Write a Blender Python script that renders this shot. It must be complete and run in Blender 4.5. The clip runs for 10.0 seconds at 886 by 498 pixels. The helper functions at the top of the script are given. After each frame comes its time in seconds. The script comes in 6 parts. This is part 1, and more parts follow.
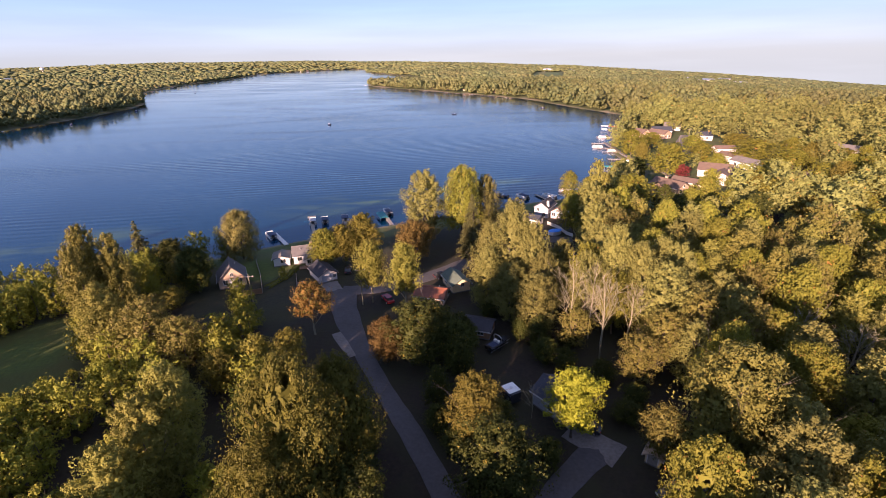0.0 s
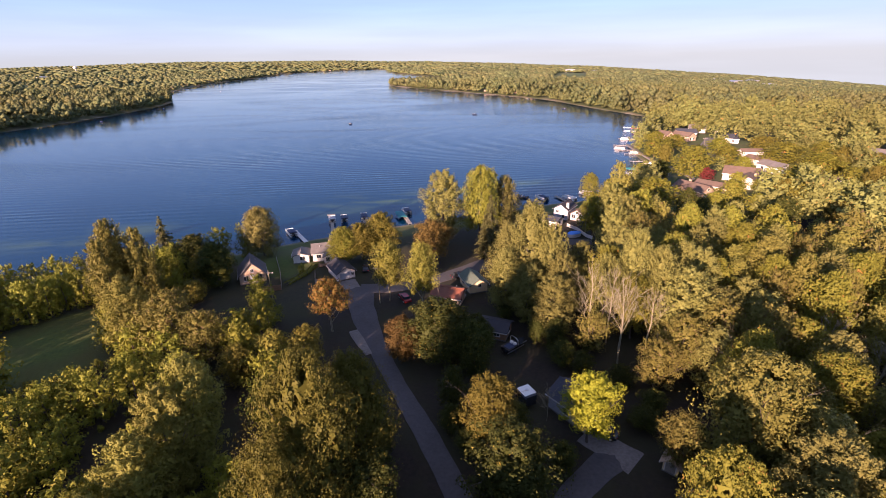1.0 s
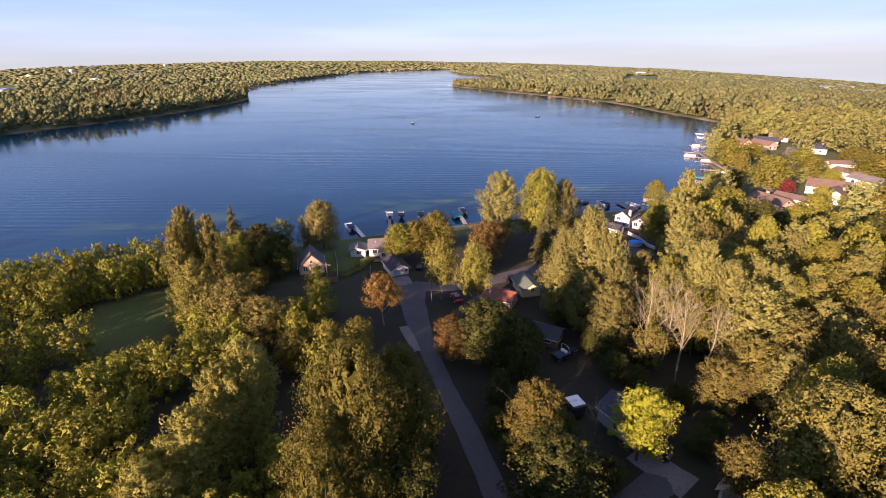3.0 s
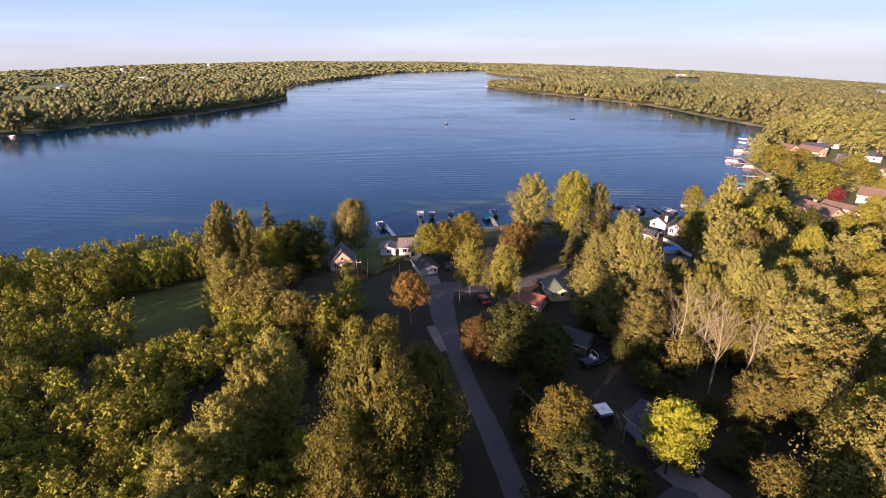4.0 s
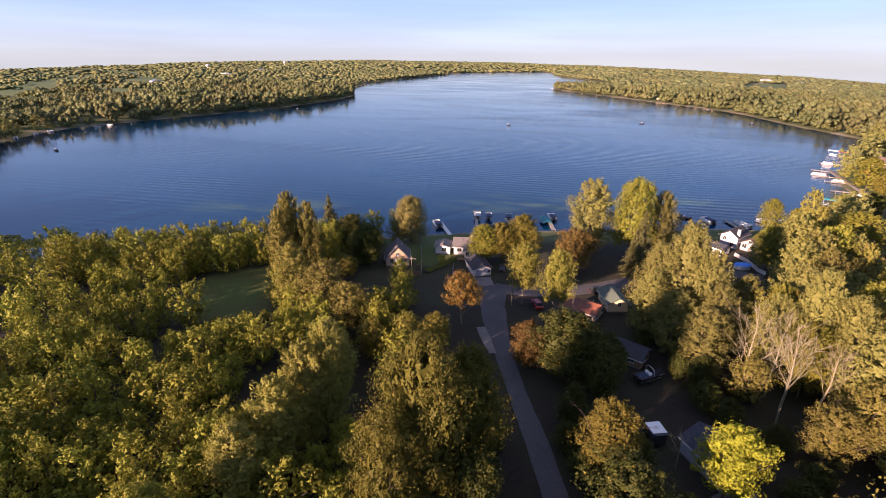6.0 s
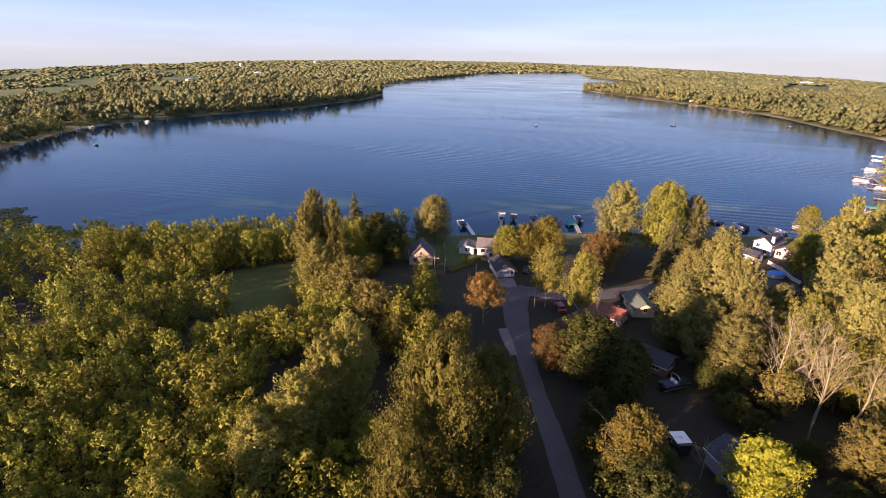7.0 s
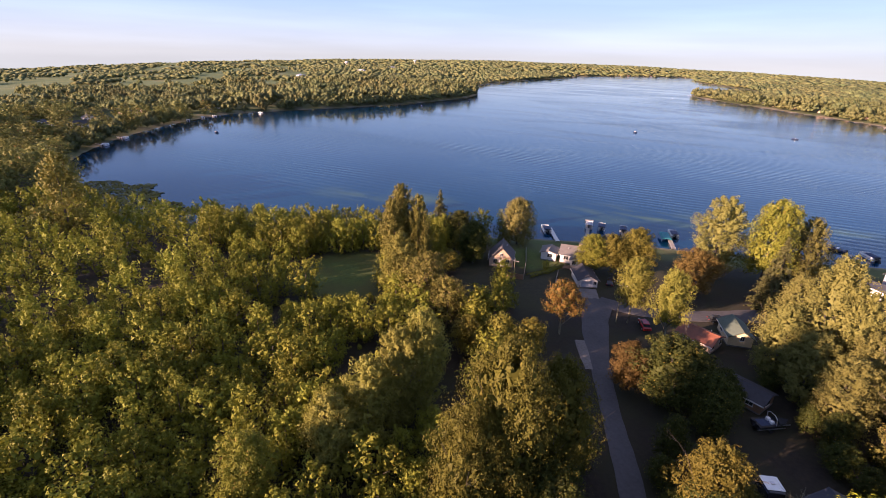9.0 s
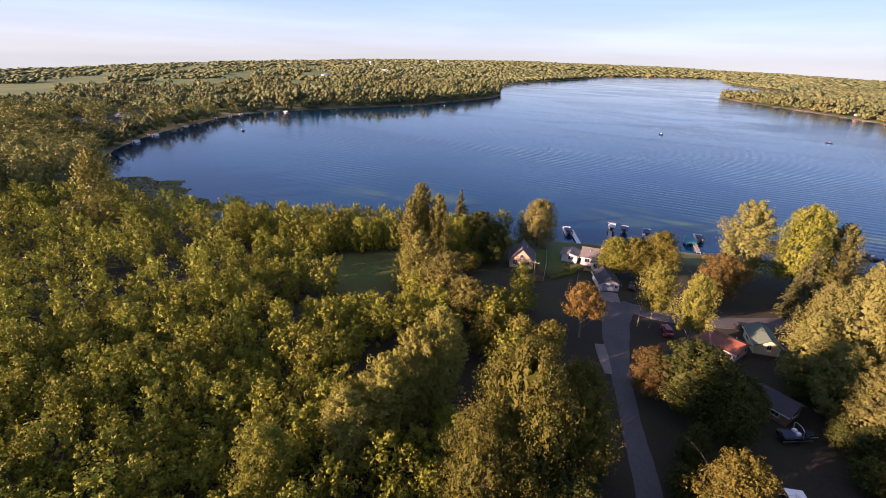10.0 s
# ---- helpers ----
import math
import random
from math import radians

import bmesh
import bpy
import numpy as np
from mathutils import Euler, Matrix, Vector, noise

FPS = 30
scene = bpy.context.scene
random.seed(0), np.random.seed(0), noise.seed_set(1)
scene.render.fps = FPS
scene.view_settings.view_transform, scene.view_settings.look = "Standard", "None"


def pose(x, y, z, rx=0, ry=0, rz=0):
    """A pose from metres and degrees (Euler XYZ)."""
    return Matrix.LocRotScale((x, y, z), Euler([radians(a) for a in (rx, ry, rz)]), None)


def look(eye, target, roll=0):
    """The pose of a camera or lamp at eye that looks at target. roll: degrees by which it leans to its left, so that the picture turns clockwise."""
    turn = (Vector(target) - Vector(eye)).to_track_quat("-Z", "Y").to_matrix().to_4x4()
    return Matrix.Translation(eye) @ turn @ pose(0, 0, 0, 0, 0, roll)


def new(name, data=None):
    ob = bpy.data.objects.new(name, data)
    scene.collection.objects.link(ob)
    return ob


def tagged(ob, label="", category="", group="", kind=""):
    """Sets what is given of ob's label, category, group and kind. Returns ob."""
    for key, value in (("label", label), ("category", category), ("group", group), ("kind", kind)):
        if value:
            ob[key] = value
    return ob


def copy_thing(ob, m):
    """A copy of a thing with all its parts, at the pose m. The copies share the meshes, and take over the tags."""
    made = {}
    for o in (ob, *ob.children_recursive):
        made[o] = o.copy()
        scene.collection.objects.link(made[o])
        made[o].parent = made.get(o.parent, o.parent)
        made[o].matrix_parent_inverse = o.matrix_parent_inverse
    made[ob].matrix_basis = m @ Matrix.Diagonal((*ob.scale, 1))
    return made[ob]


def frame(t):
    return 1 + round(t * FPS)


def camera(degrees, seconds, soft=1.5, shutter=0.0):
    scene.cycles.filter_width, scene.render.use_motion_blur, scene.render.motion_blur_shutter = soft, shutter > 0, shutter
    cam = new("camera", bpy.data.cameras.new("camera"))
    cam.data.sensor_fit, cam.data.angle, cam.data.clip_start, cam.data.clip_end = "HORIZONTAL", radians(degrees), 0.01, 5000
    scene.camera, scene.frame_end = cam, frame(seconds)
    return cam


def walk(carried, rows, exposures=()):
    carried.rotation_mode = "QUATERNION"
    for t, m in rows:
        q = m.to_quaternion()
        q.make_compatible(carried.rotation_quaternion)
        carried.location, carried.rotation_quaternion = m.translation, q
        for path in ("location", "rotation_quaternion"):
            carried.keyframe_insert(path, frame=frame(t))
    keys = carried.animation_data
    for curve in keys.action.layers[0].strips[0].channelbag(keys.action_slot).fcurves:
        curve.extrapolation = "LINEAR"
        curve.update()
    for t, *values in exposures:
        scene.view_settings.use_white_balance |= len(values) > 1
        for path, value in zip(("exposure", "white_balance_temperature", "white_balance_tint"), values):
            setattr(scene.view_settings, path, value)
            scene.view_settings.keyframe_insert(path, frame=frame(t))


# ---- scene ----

# ---------------------------------------------------------------- camera
EYE = (0.0, 0.0, 55.0)
DRIFT = (0.50, 0.42, -0.58)  # metres over the whole shot
ROWS = [  # seconds, yaw, pitch, lean
    (0.0, 0.0, -22.099, 1.143), (0.5, 0.536, -22.08, 1.109), (1.0, 2.351, -22.035, 0.959),
    (1.5, 5.0, -21.994, 0.79), (2.0, 7.031, -21.944, 0.673), (2.5, 8.038, -21.903, 0.576),
    (4.0, 13.326, -21.739, 0.216), (4.5, 15.008, -21.706, 0.043), (5.0, 16.389, -21.713, -0.101),
    (5.5, 18.353, -21.719, -0.345), (7.0, 23.606, -21.745, -0.792), (7.5, 24.325, -21.763, -0.906),
    (8.0, 26.566, -21.802, -1.169), (8.5, 30.683, -21.823, -1.533), (9.0, 34.191, -21.909, -1.82),
    (9.5, 36.359, -21.955, -1.957), (10.0, 36.801, -21.968, -1.943),
]
cam = camera(86.26, 10.0, soft=0.75)


def eye_pose(t, yaw, pitch, lean):
    x, y, z = (e + d * t / 10 for e, d in zip(EYE, DRIFT))
    return pose(x, y, z, 90 + pitch, 0, yaw) @ pose(0, 0, 0, 0, 0, -lean)


walk(cam, [(r[0], eye_pose(*r)) for r in ROWS], exposures=[(0.0, 1.96, 5700, 40), (5.0, 1.95, 5750, 40), (7.0, 1.96, 5800, 40), (10.0, 2.06, 5850, 40)])

# ---------------------------------------------------------------- light
SUN_EL, SUN_AZ = 11.8, 211.0  # degrees; azimuth clockwise from +y
world = bpy.data.worlds.new("sky")
scene.world = world
world.use_nodes = True
wn = world.node_tree.nodes
sky = wn.new("ShaderNodeTexSky")
sky.sky_type = "NISHITA"
sky.sun_disc = False
sky.sun_elevation, sky.sun_rotation = radians(SUN_EL), radians(SUN_AZ)
sky.air_density, sky.dust_density, sky.ozone_density = 1.0, 0.25, 2.5
wl = world.node_tree.links
# low evening haze that clears to blue upwards, with thin high cloud stretched along the horizon
wtc, wsep, whz, wmx = (wn.new("ShaderNode" + k) for k in ("TexCoord", "SeparateXYZ", "ValToRGB", "Mix"))
wmap, wno, wrm = (wn.new("ShaderNode" + k) for k in ("Mapping", "TexNoise", "MapRange"))
HAZE = [(0.0, (0.715, 0.80, 0.675)), (0.035, (0.69, 0.83, 0.80)), (0.085, (0.555, 0.80, 0.94)), (0.20, (0.29, 0.50, 0.76)), (0.38, (0.22, 0.39, 0.64)), (0.60, (0.38, 0.48, 0.60)), (1.0, (0.46, 0.52, 0.56))]
while len(whz.color_ramp.elements) < len(HAZE):
    whz.color_ramp.elements.new(0.5)
for e, (at_z, c) in zip(whz.color_ramp.elements, HAZE):
    e.position, e.color = at_z, (*c, 1)
wmap.inputs["Scale"].default_value = (1.2, 1.2, 14.0)
wno.inputs["Scale"].default_value, wno.inputs["Detail"].default_value = 1.6, 6.0
wrm.inputs[1].default_value, wrm.inputs[2].default_value, wrm.inputs[3].default_value, wrm.inputs[4].default_value = 0.4, 0.72, 5.6, 6.7
wlift = wn.new("ShaderNodeVectorMath")
wlift.operation = "SCALE"
wmx.data_type = "RGBA"
wmx.inputs[0].default_value = 0.82
wl.new(wtc.outputs["Generated"], wsep.inputs[0])
wl.new(wtc.outputs["Generated"], wmap.inputs[0])
wl.new(wmap.outputs[0], wno.inputs[0])
wl.new(wno.outputs[0], wrm.inputs[0])
wl.new(wsep.outputs[2], whz.inputs[0])
wl.new(whz.outputs[0], wlift.inputs[0])
wl.new(wrm.outputs[0], wlift.inputs["Scale"])
wl.new(sky.outputs[0], wmx.inputs[6])
wl.new(wlift.outputs[0], wmx.inputs[7])
wl.new(wmx.outputs[2], wn["Background"].inputs[0])
wn["Background"].inputs[1].default_value = 0.0435

sun_data = bpy.data.lights.new("sun", "SUN")
sun_data.energy, sun_data.angle, sun_data.color = 4.7, radians(0.5), (1.0, 0.685, 0.39)
sun = new("sun", sun_data)
sd = Vector((math.sin(radians(SUN_AZ)) * math.cos(radians(SUN_EL)), math.cos(radians(SUN_AZ)) * math.cos(radians(SUN_EL)), math.sin(radians(SUN_EL))))
sun.matrix_world = look(sd * 500, (0, 0, 0))

# ---------------------------------------------------------------- materials


def mat(name, rough=0.7, metal=0.0):
    m = bpy.data.materials.new(name)
    m.use_nodes = True
    b = m.node_tree.nodes["Principled BSDF"]
    b.inputs["Roughness"].default_value, b.inputs["Metallic"].default_value = rough, metal
    return m, m.node_tree.nodes, m.node_tree.links, b


def ramp(n, l, src, stops):
    r = n.new("ShaderNodeValToRGB")
    e = r.color_ramp.elements
    while len(e) < len(stops):
        e.new(0.5)
    for i, (p, c) in enumerate(stops):
        e[i].position, e[i].color = p, (*c, 1)
    l.new(src, r.inputs[0])
    return r.outputs[0]


def noise_tex(n, l, scale, detail=4.0, vec=None, rough=0.55):
    t = n.new("ShaderNodeTexNoise")
    t.inputs["Scale"].default_value, t.inputs["Detail"].default_value, t.inputs["Roughness"].default_value = scale, detail, rough
    if vec is None:
        g = n.new("ShaderNodeNewGeometry")
        vec = g.outputs["Position"]
    l.new(vec, t.inputs["Vector"])
    return t.outputs[0]


def mix(n, l, fac, a, b, mode="MIX"):
    x = n.new("ShaderNodeMix")
    x.data_type, x.blend_type = "RGBA", mode
    for sock, v in ((x.inputs[0], fac), (x.inputs[6], a), (x.inputs[7], b)):
        if isinstance(v, (int, float)):
            sock.default_value = v
        elif isinstance(v, tuple):
            sock.default_value = (*v, 1)
        else:
            l.new(v, sock)
    return x.outputs[2]


def bump(n, l, b, height, strength, dist):
    x = n.new("ShaderNodeBump")
    x.inputs["Strength"].default_value, x.inputs["Distance"].default_value = strength, dist
    l.new(height, x.inputs["Height"])
    l.new(x.outputs[0], b.inputs["Normal"])


def plain(name, col, rough=0.6, metal=0.0, var=0.25, scale=3.0, bumps=0.0):
    """A paint or timber surface with fine and broad variation."""
    m, n, l, b = mat(name, rough, metal)
    f = noise_tex(n, l, scale, 6)
    g = noise_tex(n, l, scale * 0.12, 2)
    dark = tuple(c * (1 - var) for c in col)
    lite = tuple(min(1, c * (1 + var * 0.5)) for c in col)
    c1 = ramp(n, l, f, [(0.3, dark), (0.7, lite)])
    c2 = mix(n, l, 0.35, c1, ramp(n, l, g, [(0.35, dark), (0.65, lite)]))
    l.new(c2, b.inputs["Base Color"])
    if bumps:
        bump(n, l, b, f, bumps, 0.05)
    return m


def leaf_mat(name, a, c, odd=None, share=0.08):
    """Foliage: two greens mixed leaf by leaf and tree by tree, with a share of turned leaves."""
    m, n, l, b = mat(name, 0.62)
    geo = n.new("ShaderNodeNewGeometry")
    info = n.new("ShaderNodeObjectInfo")
    patch = noise_tex(n, l, 0.55, 2, geo.outputs["Position"])
    col = ramp(n, l, geo.outputs["Random Per Island"], [(0.0, tuple(0.78 * p + 0.22 * q for p, q in zip(a, c))), (1.0, tuple(0.22 * p + 0.78 * q for p, q in zip(a, c)))])
    col = mix(n, l, ramp(n, l, patch, [(0.35, (0, 0, 0)), (0.7, (1, 1, 1))]), col, mix(n, l, 0.5, a, c))
    if odd:
        col = mix(n, l, ramp(n, l, geo.outputs["Random Per Island"], [(1 - share, (0, 0, 0)), (1 - share + 0.01, (1, 1, 1))]), col, odd)
    hs = n.new("ShaderNodeHueSaturation")
    tone = n.new("ShaderNodeAttribute")
    tone.attribute_name = "tone"
    both = n.new("ShaderNodeMath")
    l.new(tone.outputs["Fac"], both.inputs[0])
    l.new(info.outputs["Random"], both.inputs[1])
    hs.inputs["Saturation"].default_value = 1.0
    for inp, lo, hi in (("Hue", 0.486, 0.502), ("Value", 0.82, 1.16)):
        r = n.new("ShaderNodeMapRange")
        r.clamp = False
        r.inputs[3].default_value, r.inputs[4].default_value = lo, hi
        l.new(both.outputs[0], r.inputs[0])
        l.new(r.outputs[0], hs.inputs[inp])
    l.new(col, hs.inputs["Color"])
    l.new(hs.outputs[0], b.inputs["Base Color"])
    b.inputs["Specular IOR Level"].default_value = 0.12
    tr = n.new("ShaderNodeBsdfTranslucent")
    l.new(hs.outputs[0], tr.inputs[0])
    ms = n.new("ShaderNodeMixShader")
    ms.inputs[0].default_value = 0.20
    l.new(b.outputs[0], ms.inputs[1])
    l.new(tr.outputs[0], ms.inputs[2])
    l.new(ms.outputs[0], n["Material Output"].inputs[0])
    return m


def bark_mat(name, a, c):
    m, n, l, b = mat(name, 0.9)
    tc = n.new("ShaderNodeTexCoord")
    mp = n.new("ShaderNodeMapping")
    mp.inputs["Scale"].default_value = (6, 6, 1.2)
    l.new(tc.outputs["Object"], mp.inputs[0])
    f = noise_tex(n, l, 1.5, 8, mp.outputs[0])
    l.new(ramp(n, l, f, [(0.35, a), (0.65, c)]), b.inputs["Base Color"])
    bump(n, l, b, f, 0.6, 0.05)
    return m


LEAF = {
    "cot": leaf_mat("leaf_grey_green", (0.114, 0.124, 0.030), (0.216, 0.208, 0.052)),
    "oak": leaf_mat("leaf_green", (0.098, 0.114, 0.013), (0.208, 0.205, 0.026), (0.280, 0.165, 0.035), 0.02),
    # dark green, lowered further so the colour stands for the dell's shade
    "drk": leaf_mat("leaf_shaded_green", (0.030, 0.042, 0.008), (0.066, 0.076, 0.014), (0.210, 0.175, 0.024), 0.04),
    "yel": leaf_mat("leaf_yellow_green", (0.195, 0.240, 0.014), (0.310, 0.345, 0.022)),
    "olv": leaf_mat("leaf_olive", (0.100, 0.097, 0.014), (0.182, 0.164, 0.025)),
    "dko": leaf_mat("leaf_dark_olive", (0.066, 0.070, 0.010), (0.128, 0.123, 0.018), (0.15, 0.13, 0.02), 0.02),
    "brn": leaf_mat("leaf_rust_brown", (0.088, 0.064, 0.017), (0.155, 0.110, 0.027)),
    "org": leaf_mat("leaf_orange", (0.140, 0.088, 0.019), (0.225, 0.142, 0.028), (0.120, 0.110, 0.020), 0.35),
    "wil": leaf_mat("leaf_pale_willow", (0.155, 0.158, 0.042), (0.265, 0.250, 0.065)),
    "gry": leaf_mat("leaf_dusty", (0.110, 0.110, 0.022), (0.200, 0.186, 0.036), (0.180, 0.145, 0.055), 0.10),
    "pop": leaf_mat("leaf_poplar", (0.130, 0.140, 0.026), (0.230, 0.215, 0.042)),
    "pin": leaf_mat("leaf_bright_green", (0.120, 0.135, 0.020), (0.225, 0.215, 0.036)),
    "spr": leaf_mat("needle_green", (0.060, 0.075, 0.028), (0.128, 0.121, 0.041)),
    "sap": leaf_mat("leaf_sapling", (0.116, 0.136, 0.014), (0.230, 0.236, 0.027), (0.250, 0.200, 0.030), 0.012),
    "dry": leaf_mat("leaf_dry_olive", (0.084, 0.086, 0.017), (0.166, 0.152, 0.032), (0.170, 0.130, 0.032), 0.03),
    "red": leaf_mat("leaf_dark_red", (0.105, 0.030, 0.024), (0.180, 0.048, 0.032)),
    # far leaves: distance haze put into the base colour, paler and bluer
    "far": leaf_mat("leaf_far_woods_hazed", (0.116, 0.138, 0.038), (0.224, 0.230, 0.064), (0.280, 0.200, 0.050), 0.02),
}


def far_leaf_mat():
    """Leaf masses of woods far off: broken greens, lightened and greyed for haze, with a rough leafy relief."""
    m, n, l, b = mat("leaf_masses_hazed", 0.8)
    f1, f2 = noise_tex(n, l, 0.55, 6, None, 0.75), noise_tex(n, l, 0.011, 3)
    col = ramp(n, l, f1, [(0.36, (0.072, 0.096, 0.036)), (0.52, (0.138, 0.160, 0.058)), (0.68, (0.212, 0.222, 0.080))])
    col = mix(n, l, 0.45, col, ramp(n, l, f2, [(0.36, (0.094, 0.128, 0.056)), (0.5, (0.156, 0.170, 0.070)), (0.64, (0.208, 0.190, 0.074))]))
    tone, hs = n.new("ShaderNodeAttribute"), n.new("ShaderNodeHueSaturation")
    tone.attribute_name = "tone"
    for inp, lo, hi in (("Hue", 0.497, 0.510), ("Value", 0.95, 1.25)):
        r = n.new("ShaderNodeMapRange")
        r.clamp = False
        r.inputs[3].default_value, r.inputs[4].default_value = lo, hi
        l.new(tone.outputs["Fac"], r.inputs[0])
        l.new(r.outputs[0], hs.inputs[inp])
    l.new(col, hs.inputs["Color"])
    l.new(hs.outputs[0], b.inputs["Base Color"])
    b.inputs["Specular IOR Level"].default_value = 0.15
    bump(n, l, b, f1, 1.0, 2.6)
    return m


LEAF_FAR = far_leaf_mat()
BARK = bark_mat("bark_brown", (0.045, 0.035, 0.027), (0.12, 0.10, 0.08))
BARK_PALE = bark_mat("bark_pale", (0.135, 0.122, 0.078), (0.270, 0.245, 0.155))


def ground_mat():
    m, n, l, b = mat("ground_soil_and_grass", 0.95)
    at = n.new("ShaderNodeAttribute")
    at.attribute_name = "cover"
    sep = n.new("ShaderNodeSeparateColor")
    l.new(at.outputs["Color"], sep.inputs[0])
    f1, f2, f3 = noise_tex(n, l, 1.7, 6), noise_tex(n, l, 0.09, 4), noise_tex(n, l, 0.012, 3)
    # leaf litter, its colour taken near black to stand for deep tree shade
    shaded_litter = ramp(n, l, f1, [(0.3, (0.012, 0.009, 0.006)), (0.7, (0.028, 0.020, 0.011))])
    shaded_litter = mix(n, l, ramp(n, l, f2, [(0.4, (0, 0, 0)), (0.6, (1, 1, 1))]), shaded_litter, (0.022, 0.022, 0.007))
    lawn = ramp(n, l, f1, [(0.3, (0.040, 0.066, 0.008)), (0.7, (0.072, 0.104, 0.014))])
    lawn = mix(n, l, ramp(n, l, f2, [(0.38, (0, 0, 0)), (0.66, (1, 1, 1))]), lawn, (0.064, 0.068, 0.012))
    crop = ramp(n, l, f3, [(0.42, (0.048, 0.092, 0.012)), (0.55, (0.080, 0.118, 0.018)), (0.68, (0.14, 0.125, 0.038))])
    bed = ramp(n, l, f2, [(0.35, (0.15, 0.13, 0.085)), (0.65, (0.28, 0.235, 0.15))])
    c = mix(n, l, sep.outputs[0], shaded_litter, lawn)
    c = mix(n, l, sep.outputs[1], c, crop)
    c = mix(n, l, sep.outputs[2], c, bed)
    l.new(c, b.inputs["Base Color"])
    bump(n, l, b, f1, 0.5, 0.15)
    return m


def water_mat():
    m, n, l, b = mat("lake_water", 0.09)
    b.inputs["IOR"].default_value = 1.33
    geo = n.new("ShaderNodeNewGeometry")
    big = noise_tex(n, l, 0.012, 4, geo.outputs["Position"])
    mp = n.new("ShaderNodeMapping")
    mp.inputs["Rotation"].default_value = (0, 0, radians(-24))
    mp.inputs["Scale"].default_value = (0.35, 1.0, 1.0)
    l.new(geo.outputs["Position"], mp.inputs[0])
    w1 = noise_tex(n, l, 0.55, 3, mp.outputs[0])
    w2 = noise_tex(n, l, 2.6, 3, mp.outputs[0])
    wv = n.new("ShaderNodeTexWave")
    wv.bands_direction = "Y"
    wv.inputs["Scale"].default_value, wv.inputs["Distortion"].default_value = 0.075, 5.0
    wv.inputs["Detail"].default_value, wv.inputs["Detail Scale"].default_value = 2.0, 0.35
    l.new(mp.outputs[0], wv.inputs["Vector"])
    add = n.new("ShaderNodeMath")
    add.operation = "MULTIPLY_ADD"
    add.inputs[1].default_value = 0.35
    l.new(w2, add.inputs[0])
    l.new(w1, add.inputs[2])
    add2 = n.new("ShaderNodeMath")
    add2.operation = "MULTIPLY_ADD"
    patch = noise_tex(n, l, 0.016, 3, mp.outputs[0])
    l.new(ramp(n, l, patch, [(0.42, (0.05, 0.05, 0.05)), (0.62, (0.75, 0.75, 0.75))]), add2.inputs[1])
    l.new(wv.outputs[1], add2.inputs[0])
    l.new(add.outputs[0], add2.inputs[2])
    bp = n.new("ShaderNodeBump")
    bp.inputs["Distance"].default_value = 0.25
    st = n.new("ShaderNodeMapRange")
    st.inputs[1].default_value, st.inputs[2].default_value = 0.40, 0.60
    st.inputs[3].default_value, st.inputs[4].default_value = 0.08, 0.46
    # slicks and old wakes: swirled bands of calmer and rougher water
    swirl = n.new("ShaderNodeTexNoise")
    swirl.inputs["Scale"].default_value, swirl.inputs["Detail"].default_value, swirl.inputs["Distortion"].default_value = 0.0075, 5.0, 2.6
    l.new(mp.outputs[0], swirl.inputs["Vector"])
    both = n.new("ShaderNodeMath")
    both.operation = "MULTIPLY_ADD"
    both.inputs[1].default_value = 0.5
    l.new(big, both.inputs[0])
    half = n.new("ShaderNodeMath")
    half.operation = "MULTIPLY"
    half.inputs[1].default_value = 0.5
    l.new(swirl.outputs[0], half.inputs[0])
    l.new(half.outputs[0], both.inputs[2])
    l.new(both.outputs[0], st.inputs[0])
    l.new(ramp(n, l, swirl.outputs[0], [(0.38, (0.07, 0.07, 0.07)), (0.64, (0.16, 0.16, 0.16))]), b.inputs["Roughness"])
    sepx, lee, calm = (n.new("ShaderNode" + k) for k in ("SeparateXYZ", "MapRange", "Math"))
    l.new(geo.outputs["Position"], sepx.inputs[0])
    lee.inputs[1].default_value, lee.inputs[2].default_value, lee.inputs[3].default_value, lee.inputs[4].default_value = -330, -120, 0.25, 1.0
    l.new(sepx.outputs[0], lee.inputs[0])
    calm.operation = "MULTIPLY"
    l.new(st.outputs[0], calm.inputs[0])
    l.new(lee.outputs[0], calm.inputs[1])
    l.new(calm.outputs[0], bp.inputs["Strength"])
    l.new(add2.outputs[0], bp.inputs["Height"])
    l.new(bp.outputs[0], b.inputs["Normal"])
    col = ramp(n, l, big, [(0.35, (0.001, 0.020, 0.050)), (0.65, (0.002, 0.030, 0.070))])
    # weed beds just under the surface off the near shore
    weeds = noise_tex(n, l, 0.09, 5, mp.outputs[0])
    for cx, cy, rx, ry in ((-30, 190, 45, 20), (-128, 146, 40, 14), (30, 214, 40, 12)):
        wm = n.new("ShaderNodeMapping")
        wm.vector_type = "TEXTURE"
        wm.inputs["Location"].default_value, wm.inputs["Scale"].default_value, wm.inputs["Rotation"].default_value = (cx, cy, 0), (rx, ry, 60), (0, 0, radians(22))
        l.new(geo.outputs["Position"], wm.inputs[0])
        gr = n.new("ShaderNodeTexGradient")
        gr.gradient_type = "SPHERICAL"
        l.new(wm.outputs[0], gr.inputs[0])
        mu = n.new("ShaderNodeMath")
        mu.operation = "MULTIPLY"
        l.new(gr.outputs[1], mu.inputs[0])
        l.new(ramp(n, l, weeds, [(0.42, (0, 0, 0)), (0.62, (1, 1, 1))]), mu.inputs[1])
        col = mix(n, l, mu.outputs[0], col, (0.070, 0.115, 0.034))
    l.new(col, b.inputs["Base Color"])
    return m


